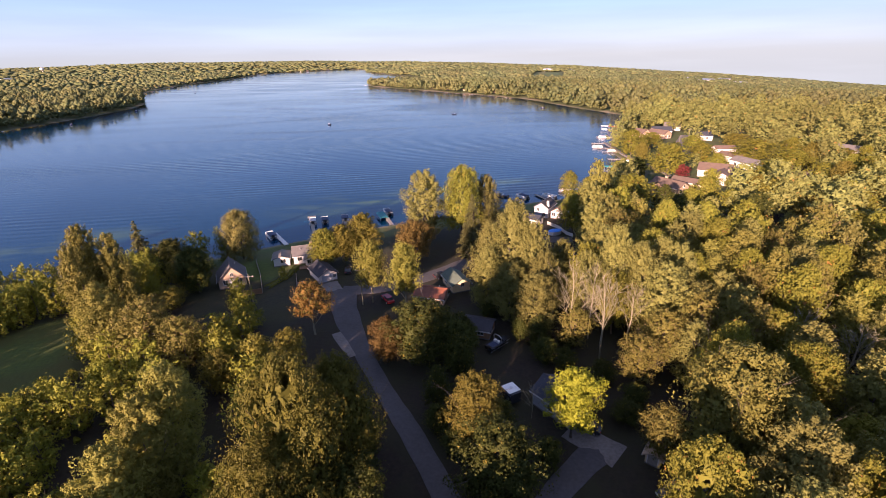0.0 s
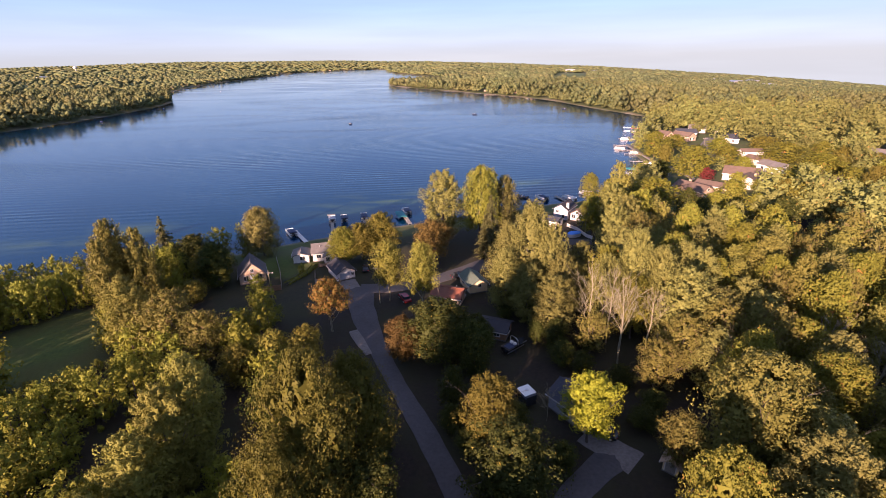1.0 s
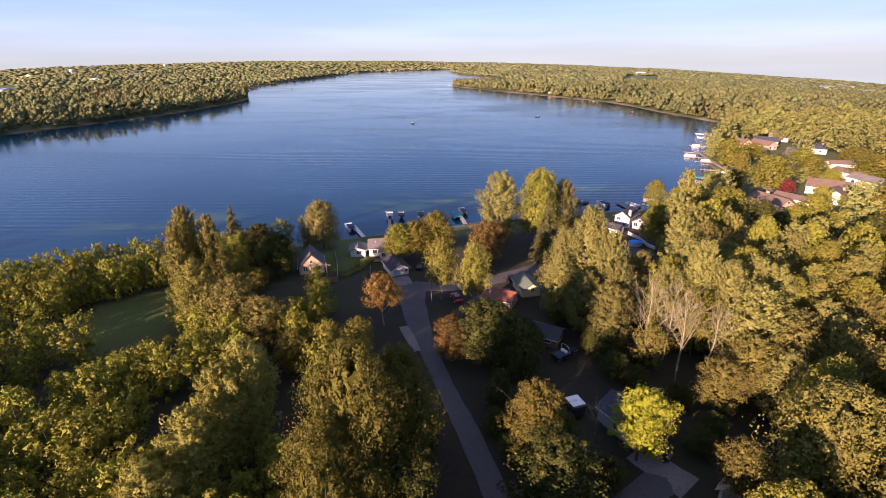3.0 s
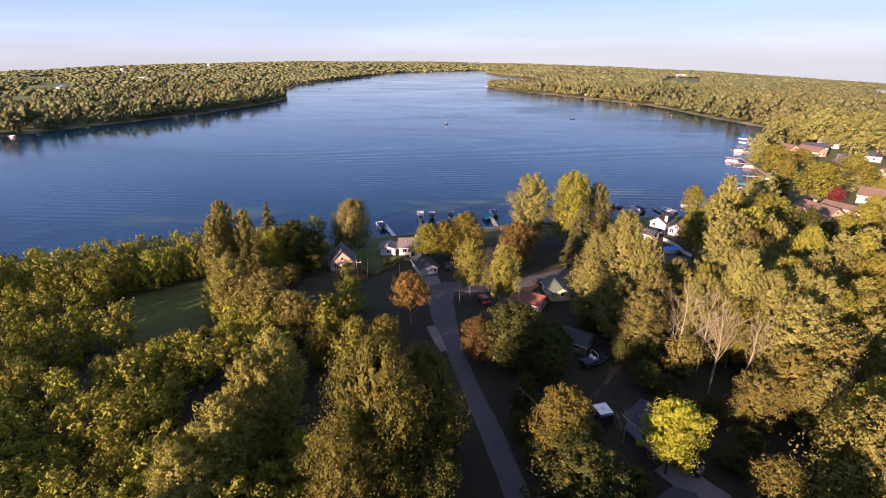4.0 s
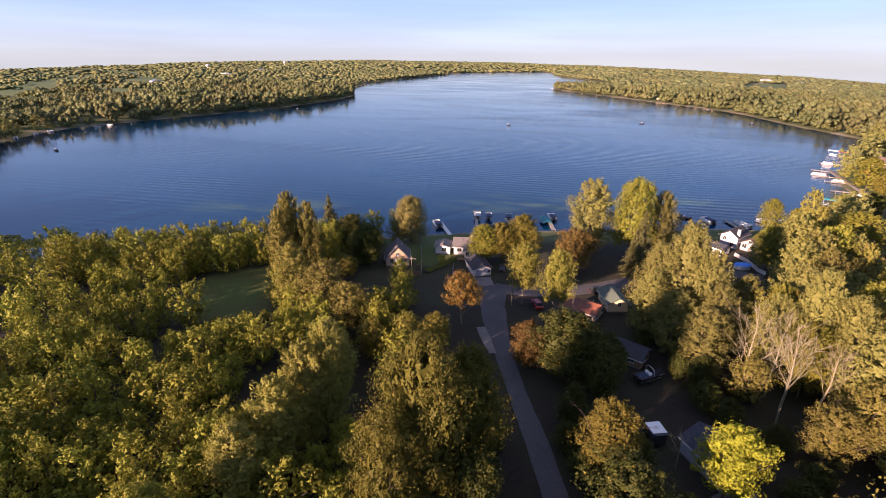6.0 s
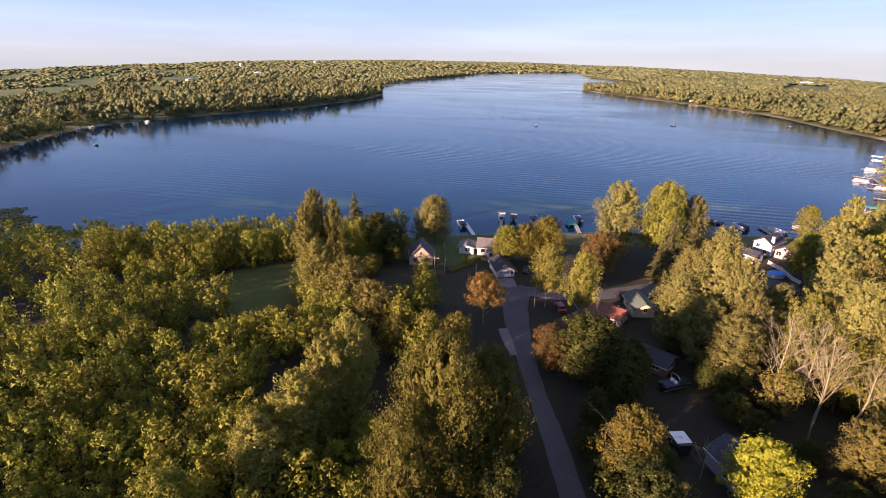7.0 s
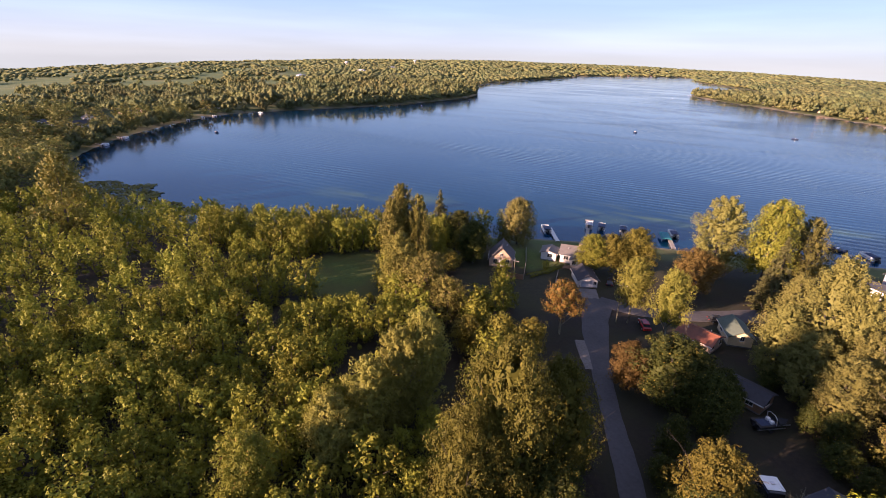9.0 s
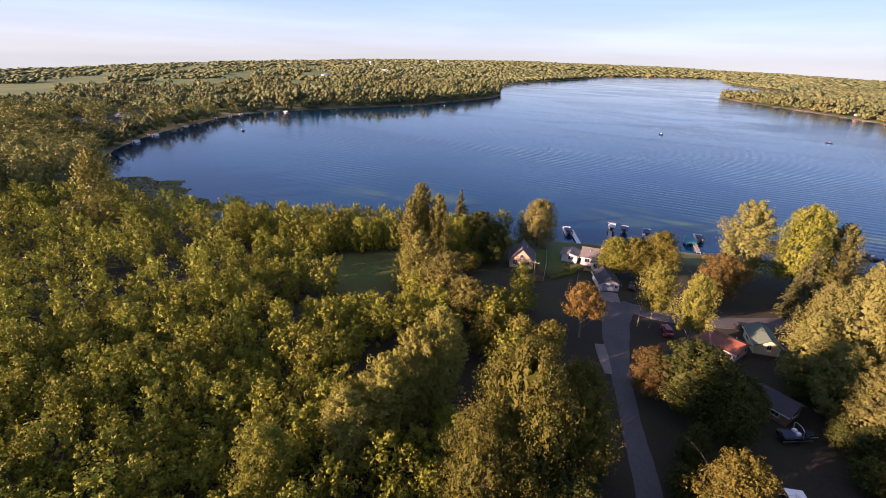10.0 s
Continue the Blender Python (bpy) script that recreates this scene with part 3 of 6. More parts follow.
def spruce_crown(rng, h, r, base, leaf, tiers=24):
    pos, nrm = [], []
    for k in range(tiers):
        u = k / (tiers - 1)
        z = base + (h - base) * u
        rk = r * (1 - u) ** 0.85 + 0.15
        for b in range(max(5, int(11 * (1 - u)) + 3)):
            a = rng.uniform(0, 2 * math.pi)
            ln = rk * rng.uniform(0.7, 1.1)
            m = max(6, int(ln * 22))
            s = rng.uniform(0.1, 1, m) ** 0.7
            p = np.stack([np.cos(a) * ln * s, np.sin(a) * ln * s, z - 0.35 * ln * s ** 1.5 + rng.normal(0, 0.1, m)], 1) + rng.normal(0, 0.16, (m, 3))
            pos.append(p)
            nrm.append(np.stack([np.cos(a) * np.full(m, 0.5), np.sin(a) * np.full(m, 0.5), np.full(m, 0.9)], 1) + rng.normal(0, 0.35, (m, 3)))
    return leaf_quads(rng, np.concatenate(pos), np.concatenate(nrm), leaf, 3)


def trunk(rng, h, r0, limbs, spread, start=0.3, twigs=0, sides=6, rise=1.0):
    """A tapered trunk with limbs, each with a few twigs."""
    bm = bmesh.new()
    lean = Vector((rng.normal(0, 0.03), rng.normal(0, 0.03), 0)) * h
    axis = [Vector((0, 0, -0.3)) + lean * (s * s) + Vector((0, 0, h * s)) + Vector((rng.normal(0, 0.012), rng.normal(0, 0.012), 0)) * h * (s > 0) for s in (0, 0.2, 0.45, 0.7, 0.95)]
    add_tube(bm, axis, [r0, r0 * 0.82, r0 * 0.62, r0 * 0.38, r0 * 0.08], sides)
    for k in range(limbs):
        s = start + (0.9 - start) * (k + rng.uniform(0, 0.8)) / limbs
        i = min(3, int(s / 0.25))
        p = axis[i].lerp(axis[i + 1], (s - i * 0.25) / 0.25 if s < 0.95 else 1)
        a = k * 2.4 + rng.uniform(-0.5, 0.5)
        ln = spread * (1.15 - s) * rng.uniform(0.7, 1.2)
        d = Vector((math.cos(a), math.sin(a), rng.uniform(0.6, 1.3) * rise))
        q = p + d * ln * 0.5 + Vector((0, 0, 0.05 * ln))
        e = p + d * ln + Vector((0, 0, 0.3 * ln))
        add_tube(bm, [p, q, e], [r0 * 0.32 * (1.1 - s), r0 * 0.2 * (1.1 - s), 0.015], 4)
        for j in range(twigs):
            f = rng.uniform(0.3, 0.95)
            b = p.lerp(q, f * 2) if f < 0.5 else q.lerp(e, f * 2 - 1)
            v = Vector((d.x + rng.normal(0, 0.7), d.y + rng.normal(0, 0.7), d.z * 0.8 + rng.normal(0.3, 0.35))) * ln * rng.uniform(0.25, 0.5)
            mid = b + v * 0.5 + Vector((rng.normal(0, 0.08), rng.normal(0, 0.08), 0.06)) * ln
            add_tube(bm, [b, mid, b + v], [0.028, 0.02, 0.008], 3)
            for _ in range(2):
                v2 = Vector((v.x + rng.normal(0, 0.5) * ln * 0.3, v.y + rng.normal(0, 0.5) * ln * 0.3, abs(v.z) + 0.1 * ln)) * 0.6
                add_tube(bm, [mid, mid + v2], [0.014, 0.006], 3)
    return bm


# kind: name, label, category, leaf, nominal height and half-width, base of crown, shape, clumps, sprays, spray size, clump size, bark
KINDS = {
    "cot": ("cottonwood_tree", "tall cottonwood with dense grey-green foliage in low sun", "cot", 20, 5.5, 1.6, crown_column, 70, 46, 0.34, 0.26, BARK),
    "oak": ("oak_tree", "broad oak with green clumped foliage, standing in the woods", "oak", 16, 6.0, 3.0, crown_round, 64, 52, 0.34, 0.30, BARK),
    "drk": ("maple_tree", "maple with a dense crown, its green darkened to stand for shade", "drk", 13, 5.0, 2.0, crown_round, 56, 48, 0.32, 0.30, BARK),
    "yel": ("ash_tree", "bright yellow-green ash tree turning early", "yel", 11.5, 4.4, 3.5, crown_round, 44, 52, 0.30, 0.30, BARK),
    "olv": ("hickory_tree", "olive-brown hickory with a rounded crown", "olv", 12, 5.0, 2.5, crown_round, 52, 48, 0.32, 0.30, BARK),
    "dko": ("hickory_tree", "broad dark olive hickory beside the lane", "dko", 16, 6.0, 3.0, crown_round, 84, 66, 0.21, 0.27, BARK),
    "brn": ("crabapple_tree", "rust-brown crabapple with a low rounded crown", "brn", 11, 4.2, 1.8, crown_round, 48, 46, 0.30, 0.30, BARK),
    "org": ("serviceberry_tree", "small orange autumn tree with a bare pale trunk", "org", 12.3, 4.0, 5.0, crown_round, 34, 30, 0.28, 0.26, BARK_PALE),
    "wil": ("willow_tree", "pale green willow on the lake shore", "wil", 15, 6.5, 1.6, crown_round, 60, 52, 0.34, 0.28, BARK),
    "gry": ("elm_tree", "dusty grey-green elm with thinning foliage", "gry", 14, 5.0, 3.0, crown_round, 52, 36, 0.30, 0.26, BARK),
    "pop": ("poplar_tree", "tall slender poplar with yellow-green leaves", "pop", 18, 4.6, 1.2, crown_column, 64, 44, 0.32, 0.28, BARK),
    "pin": ("linden_tree", "bright green linden on a tall bare trunk", "pin", 15.5, 4.2, 5.0, crown_column, 50, 46, 0.30, 0.30, BARK_PALE),
    "sap": ("sapling_tree", "young yellow-green sapling in a dense thicket", "sap", 7, 2.9, 0.4, crown_round, 36, 34, 0.20, 0.33, BARK),
    "dry": ("oak_tree", "broad oak with dry olive-brown foliage at the wood's edge", "dry", 16, 6.0, 3.0, crown_round, 64, 52, 0.34, 0.30, BARK),
    "red": ("plum_tree", "dark red ornamental plum beside a house", "red", 6.6, 3.4, 1.5, crown_round, 30, 40, 0.30, 0.32, BARK),
    "spruce": ("spruce_tree", "dark conical spruce with drooping tiers", "spr", 17, 4.3, 1.2, None, 0, 0, 0.40, 0, BARK),
    "bare": ("bare_tree", "leafless pale dead tree with fine branches", "", 16, 4.0, 0, None, 0, 0, 0, 0, BARK_PALE),
}
REACH = {"cot": 0.8, "pop": 0.65, "sap": 0.85, "pin": 0.7, "gry": 0.7, "yel": 0.3, "olv": 0.3, "oak": 0.15, "org": 0.5}
PROTO = {}


def tree(kind, x, y, h, r, seed, z=None, fine=76):
    """One tree of a kind at a place; alike trees share their meshes."""
    name, label, leaf, h0, r0, base, shape, puffs, per, size, puff, bark = KINDS[kind]
    rng = np.random.default_rng(seed)
    variant = seed % (4 if kind in ("oak", "cot", "sap", "pop") else 2)
    if z is None:
        z = float(height(x, y)[0])
    m = pose(x, y, z, rng.normal(0, 1.5), rng.normal(0, 1.5), rng.uniform(0, 360)) @ Matrix.Diagonal((r / r0, r / r0, h / h0, 1))
    near = 0 if kind in ("sap", "bare", "spruce") else 1 if math.hypot(x, y) < fine and h > 9 else 2 if math.hypot(x, y) > 132 else 0
    key = (kind, variant, near)
    if key in PROTO:
        p = PROTO[key]
        return copy_thing(p, m @ Matrix.Diagonal((1 / p.scale.x, 1 / p.scale.y, 1 / p.scale.z, 1)))
    if near == 2:
        puffs, per, size, puff = int(puffs * 1.4), int(per * 0.46), size * 1.25, puff * 1.02
    elif near == 0 and kind != "sap":
        puffs, per, size, puff = int(puffs * 1.8), int(per * 0.68), size * 0.8, puff * 0.97
    if near == 1:
        puffs, per, size, puff = int(puffs * 2.3), int(per * 1.6), size * 0.60, puff * 0.94
    g = np.random.default_rng(1000 + 17 * variant + sum(map(ord, kind)))
    ob = thing(name, m, label, "tree", "trees round the lake")
    if kind == "bare":
        part("trunk", trunk(g, h0, 0.22, 14, 4.4, 0.34, twigs=7, rise=1.35), bark, ob)
    elif kind == "spruce":
        part("trunk", trunk(g, h0, 0.22, 0, 0), bark, ob)
        part("crown", quads_mesh("crown", spruce_crown(g, h0, r0, base, size)), LEAF[leaf], ob)
    else:
        part("trunk", trunk(g, h0 * 0.86, 0.10 + 0.012 * h0, 8 if h0 > 8 else 4, r0 * 1.1, 0.25, twigs=1 if near == 1 else 0, sides=6 if near == 1 else 5), bark, ob)
        per = int(per * 1.2)
        part("crown", quads_mesh("crown", crown(g, h0, r0, base, shape, puffs, per, size, puff, 0.35 if kind == "wil" else 0.0, REACH.get(kind, 0.25))), LEAF[leaf], ob)
    PROTO[key] = ob
    return ob


PLACED = []  # x, y and half-width of every tree that stands singly
NAMED = {
    "cot": [(-5.1, 138.3, 21.8, 7.2), (14.9, 143.9, 18.6, 5.7), (15.6, 96.9, 24.1, 6.0), (10.4, 101.4, 18.0, 5.2), (19.4, 94.0, 20.2, 5.0), (27.0, 99.2, 14.2, 4.6), (35.5, 88.5, 21.6, 4.9), (9.6, 93.4, 15.0, 4.6), (14.0, 88.6, 13.4, 4.8), (18.6, 83.6, 13.4, 4.8), (20.6, 89.0, 15.6, 4.6), (40.0, 83.8, 18.8, 4.7), (47.3, 85.7, 18.0, 4.8)],
    "oak": [(5.6, 140.2, 22.7, 6.9), (67.0, 160.8, 13.8, 9.1), (41.5, 142.3, 12.5, 5.0), (52.4, 45.3, 10.4, 5.3), (65.0, 56.3, 6.5, 4.2), (52.0, 55.5, 14.5, 5.7), (-32.1, 120.1, 10.7, 4.9), (-40.1, 34.4, 11.5, 3.9), (-40.9, 22.0, 12.7, 4.0), (103.7, 214.7, 15.4, 9.8), (105.9, 264.8, 15.4, 9.4), (132.6, 239.5, 10.7, 7.4), (125.7, 285.7, 9.3, 7.4), (148.1, 279.5, 7.8, 7.3), (133.5, 226.3, 7.6, 5.4), (166.0, 220.9, 9.9, 9.0), (157.8, 191.9, 10.0, 7.9), (97.0, 229.6, 7.7, 5.0), (127.3, 181.0, 7.8, 6.7), (157.2, 237.2, 12.5, 11.3), (190.9, 248.2, 10.1, 12.4), (137.6, 193.5, 10.5, 9.9)],
    "spruce": [(8.3, 125.3, 18.0, 4.7), (-83.6, 122.3, 15.6, 4.8)],
    "pop": [(48.8, 145.7, 22.5, 4.5), (-73.8, 89.5, 22.9, 4.6), (-68.4, 90.0, 20.9, 4.2), (-72.5, 85.3, 20.3, 4.0), (-63.2, 76.5, 16.5, 4.7), (-35.2, 47.4, 19.2, 4.4), (-36.4, 43.8, 17.6, 4.2), (-36.8, 38.2, 15.4, 4.2), (-37.5, 32.2, 13.4, 4.2), (-42.7, 60.5, 9.3, 4.0), (-163.0, 46.0, 25.0, 6.5)],
    "bare": [(13.4, 59.0, 6.4, 2.0), (28.6, 73.4, 19.2, 4.5), (24.3, 79.2, 19.1, 3.8), (35.2, 77.8, 15.0, 3.8), (62.4, 70.6, 12.8, 3.3), (66.0, 64.2, 14.0, 4.2), (28.7, 81.0, 17.6, 3.3), (60.2, 76.0, 10.2, 2.5), (66.6, 72.1, 8.6, 2.8)],
    "yel": [(18.5, 54.7, 11.5, 4.4)],
    "olv": [(-28.3, 72.8, 8.4, 3.8), (-33.2, 70.4, 8.9, 3.9), (-38.4, 66.4, 8.2, 3.6), (4.1, 53.4, 11.9, 4.5), (-22.7, 125.7, 12.8, 5.7), (-27.7, 121.9, 11.1, 4.7), (-63.7, 107.7, 9.6, 5.3), (-62.6, 96.7, 5.8, 3.8), (173.6, 280.4, 8.4, 8.6), (187.9, 221.4, 9.9, 9.0)],
    "drk": [(-11.2, 41.5, 11.0, 4.4), (6.4, 44.7, 11.7, 6.0), (-4.0, 75.4, 12.2, 7.0), (-71.0, 114.2, 11.0, 5.8), (-60.4, 104.8, 12.0, 4.6)],
    "brn": [(-11.0, 74.7, 9.4, 3.6), (-7.9, 123.7, 11.5, 6.0)],
    "pin": [(-16.7, 98.3, 15.1, 4.3), (-8.5, 93.9, 16.5, 4.2), (116.7, 186.0, 6.9, 3.2)],
    "org": [(-26.9, 84.7, 12.3, 4.2)],
    "wil": [(-58.7, 128.6, 15.1, 6.3)],
    "gry": [(-54.5, 74.4, 14.1, 6.1), (-47.2, 72.5, 11.5, 4.6), (24.6, 77.6, 8.6, 3.6), (32.6, 67.0, 9.4, 4.0), (38.0, 71.0, 12.0, 4.4)],
    "dko": [(-16.8, 39.8, 25.6, 6.2), (-13.6, 45.6, 21.2, 5.6), (-18.6, 33.6, 19.5, 4.8)],
    "sap": [(-47.3, 96.7, 7.3, 3.0), (-42.4, 113.6, 2.8, 1.4)],
    "red": [(107.5, 207.9, 6.6, 3.5)],
    "dry": [(36.6, 47.4, 19.6, 6.8), (43.6, 50.6, 15.0, 5.2), (29.8, 50.5, 9.0, 3.4)],
}
SEED = 1
for kind, rows in NAMED.items():
    for x, y, h, r in rows:
        SEED += 1
        tree(kind, x, y, h, r, SEED, fine=150)
        PLACED.append((x, y, r))

rng = np.random.default_rng(3)
# dark trees added to shade and screen the low house in the dell
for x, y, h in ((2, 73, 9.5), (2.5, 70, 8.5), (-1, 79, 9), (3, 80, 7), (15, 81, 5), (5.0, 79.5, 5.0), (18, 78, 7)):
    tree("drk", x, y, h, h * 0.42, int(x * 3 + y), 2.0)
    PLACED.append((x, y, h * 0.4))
# low bushes in the same shade-darkened maple leaves
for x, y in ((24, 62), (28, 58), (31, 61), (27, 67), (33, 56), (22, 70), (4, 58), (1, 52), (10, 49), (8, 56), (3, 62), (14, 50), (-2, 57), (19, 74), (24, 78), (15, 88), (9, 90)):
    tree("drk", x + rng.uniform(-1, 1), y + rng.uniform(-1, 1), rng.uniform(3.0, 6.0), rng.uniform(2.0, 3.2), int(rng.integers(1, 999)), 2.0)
    PLACED.append((x, y, 2.5))

for x, y, h in ((-90, 52, 8), (-95, 49, 9), (-99, 58, 8), (-102, 66, 8.5), (-99, 45, 10), (-92, 42, 10), (-105, 56, 9)):
    tree("sap", x, y, h, h * 0.4, int(x * -7 + y), 2.0)
    PLACED.append((x, y, h * 0.3))

CLEAR = [(np.array(p, float), e) for p, e in (
    ([(-34, 92), (-28, 106), (-20, 108), (-14, 82), (-8, 68), (-2, 54), (0, 40), (-6, 40), (-9, 52), (-19, 74), (-26, 86)], 1.0),
    ([(8, 40), (14, 40), (27, 50), (27, 57), (16, 58), (14, 48)], 1.0),
    ([(-22, 100), (-10, 106), (6, 114), (14, 120), (10, 130), (-8, 118), (-24, 108)], 1.0),
)]
CLEAR.append((np.array([(-44, 84), (-62, 80), (-64, 90), (-52, 100), (-44, 102)], float), 1.0))
# two gaps that bare the darkened ground, standing for shade between trees
CLEAR.append((np.array([(-43.8, 67.6), (-35.8, 67.3), (-28.0, 46.3), (-34.8, 46.5)], float), 1.0))
CLEAR.append((np.array([(-58, 56), (-48, 57.5), (-43, 48), (-40.5, 41), (-52, 38), (-55, 47)], float), -1.0))
CLEAR += [(MEADOW, -0.5), (YARD, 1.0), (YARD_R, 1.0), (DELL, 1.5)]


HOUSE_SPOTS = [(-50, 109, 8), (-40, 124, 9), (-30, 112, 6), (4, 106, 7), (-2, 96, 6), (11, 65, 4), (16, 63, 5), (29, 50, 3), (31, 42, 6), (10, 79, 5),
               (38, 158, 9), (37, 144, 5), (122, 208, 17), (95, 188, 12), (153, 240, 14), (158, 265, 8), (156, 198, 9), (140, 330, 12), (155, 338, 12), (172, 316, 6), (222, 258, 6),
               (-452, 263, 13), (-445, 256, 12), (-410, 116, 9), (-440, 181, 9), (-424, 150, 8), (-392, 131, 8), (-462, 202, 8), (144, 181, 8), (210, 243, 6), (128, 300, 9), (150, 312, 9)]


def scatter(rng, tries, az0, az1, r0, r1, gap, kinds, h0, h1, ratio, limit, thin=None, keep=1.0, far=1e9):
    """Trees at random in a sector, clear of the yards, roads, houses and each other."""
    a, r = np.radians(rng.uniform(az0, az1, tries)), np.sqrt(rng.uniform(r0 * r0, r1 * r1, tries))
    x, y = -np.sin(a) * r, np.cos(a) * r
    d = loop_distance(SHORE, x, y)
    ok = (d > 1.2) & (d < far)
    for p, e in CLEAR:
        ok &= loop_distance(p, x, y) > e + 1
    for hx, hy, hr in HOUSE_SPOTS:
        ok &= (x - hx) ** 2 + (y - hy) ** 2 > (hr + 1.5) ** 2
    if thin is not None:
        ok &= ~inside(thin, x, y) | (rng.uniform(size=tries) < keep)
    x, y, d = x[ok], y[ok], d[ok]
    z = height(x, y, d)
    taken = np.array(PLACED)
    for i in range(len(x)):
        if limit <= 0:
            break
        if np.any((taken[:, 0] - x[i]) ** 2 + (taken[:, 1] - y[i]) ** 2 < (gap * 0.5 + taken[:, 2] * 0.55) ** 2):
            continue
        k = kinds[int(rng.integers(len(kinds)))]
        h = rng.uniform(h0, h1)
        # the scrub stays low between the lane and the meadow
        r_i, az_i = math.hypot(x[i], y[i]), math.degrees(math.atan2(-x[i], y[i]))
        if 40 < az_i < 59 and r_i < 99:
            h = min(h, max(2.4, 53 * (1 - r_i / 101)))
        w = h * ratio * rng.uniform(0.85, 1.15)
        tree(k, float(x[i]), float(y[i]), h, w, int(rng.integers(1, 10000)), float(z[i]))
        PLACED.append((float(x[i]), float(y[i]), w))
        taken = np.vstack([taken, PLACED[-1]])
        limit -= 1


rng = np.random.default_rng(7)
# the wood beyond the yards
scatter(rng, 4000, -62, -18, 44, 146, 6.0, ["oak", "cot", "cot", "cot", "oak", "pop", "gry"], 12, 18, 0.30, 180)
scatter(rng, 900, -18, -9, 60, 104, 6.0, ["cot", "cot", "pop", "gry"], 10, 13, 0.32, 26)
scatter(rng, 1500, -9, 22, 30, 62, 5.0, ["drk", "drk", "oak"], 5, 9, 0.36, 40)
scatter(rng, 900, -62, -12, 165, 300, 8.5, ["oak", "oak", "olv", "drk"], 9, 13, 0.42, 90, VILLAGE, 0.05)
# the strip between the meadow and the shore
scatter(rng, 5000, 24, 62, 84, 170, 3.4, ["sap"], 7.0, 11.0, 0.38, 70, far=26)
# the young thicket by the marsh: the nearest stand singly, the rest are joined
scatter(rng, 8000, 25, 101, 22, 106, 4.6, ["sap"], 5.0, 10.0, 0.42, 295)


def thicket(seed, az0, az1, r0, r1, gap):
    g = np.random.default_rng(seed)
    n = int(radians(az1 - az0) * (r1 * r1 - r0 * r0) / 2 / gap ** 2 * 3)
    a, r = np.radians(g.uniform(az0, az1, n)), np.sqrt(g.uniform(r0 * r0, r1 * r1, n))
    x, y = -np.sin(a) * r, np.cos(a) * r
    d = loop_distance(SHORE, x, y)
    ok = (d > 0.8) & (loop_distance(MEADOW, x, y) > 1.5) & (loop_distance(YARD, x, y) > 1.5)
    x, y, d = x[ok], y[ok], d[ok]
    z = height(x, y, d)
    taken, out, tones = np.array(PLACED), [], []
    for i in range(len(x)):
        if np.any((taken[:, 0] - x[i]) ** 2 + (taken[:, 1] - y[i]) ** 2 < (gap * 0.5 + taken[:, 2] * 0.55) ** 2):
            continue
        hh = g.uniform(4.5, 10.5)
        w = hh * 0.42
        PLACED.append((float(x[i]), float(y[i]), w))
        taken = np.vstack([taken, PLACED[-1]])
        v = crown(g, hh, w, 0.5, crown_round, 19, 36, 0.32, 0.33, 0.0, 0.85)
        out.append(v + np.array([x[i], y[i], z[i]]))
        tones.append(np.full(len(v), g.uniform(-0.5, 0.5)))
    me = quads_mesh("thicket", np.concatenate(out), np.concatenate(tones))
    me.materials.append(LEAF["sap"])
    tagged(new("thicket", me), "dense thicket of young yellow-green trees by the marsh", "thicket", kind="stuff")


thicket(31, 36, 100, 92, 215, 6.0)


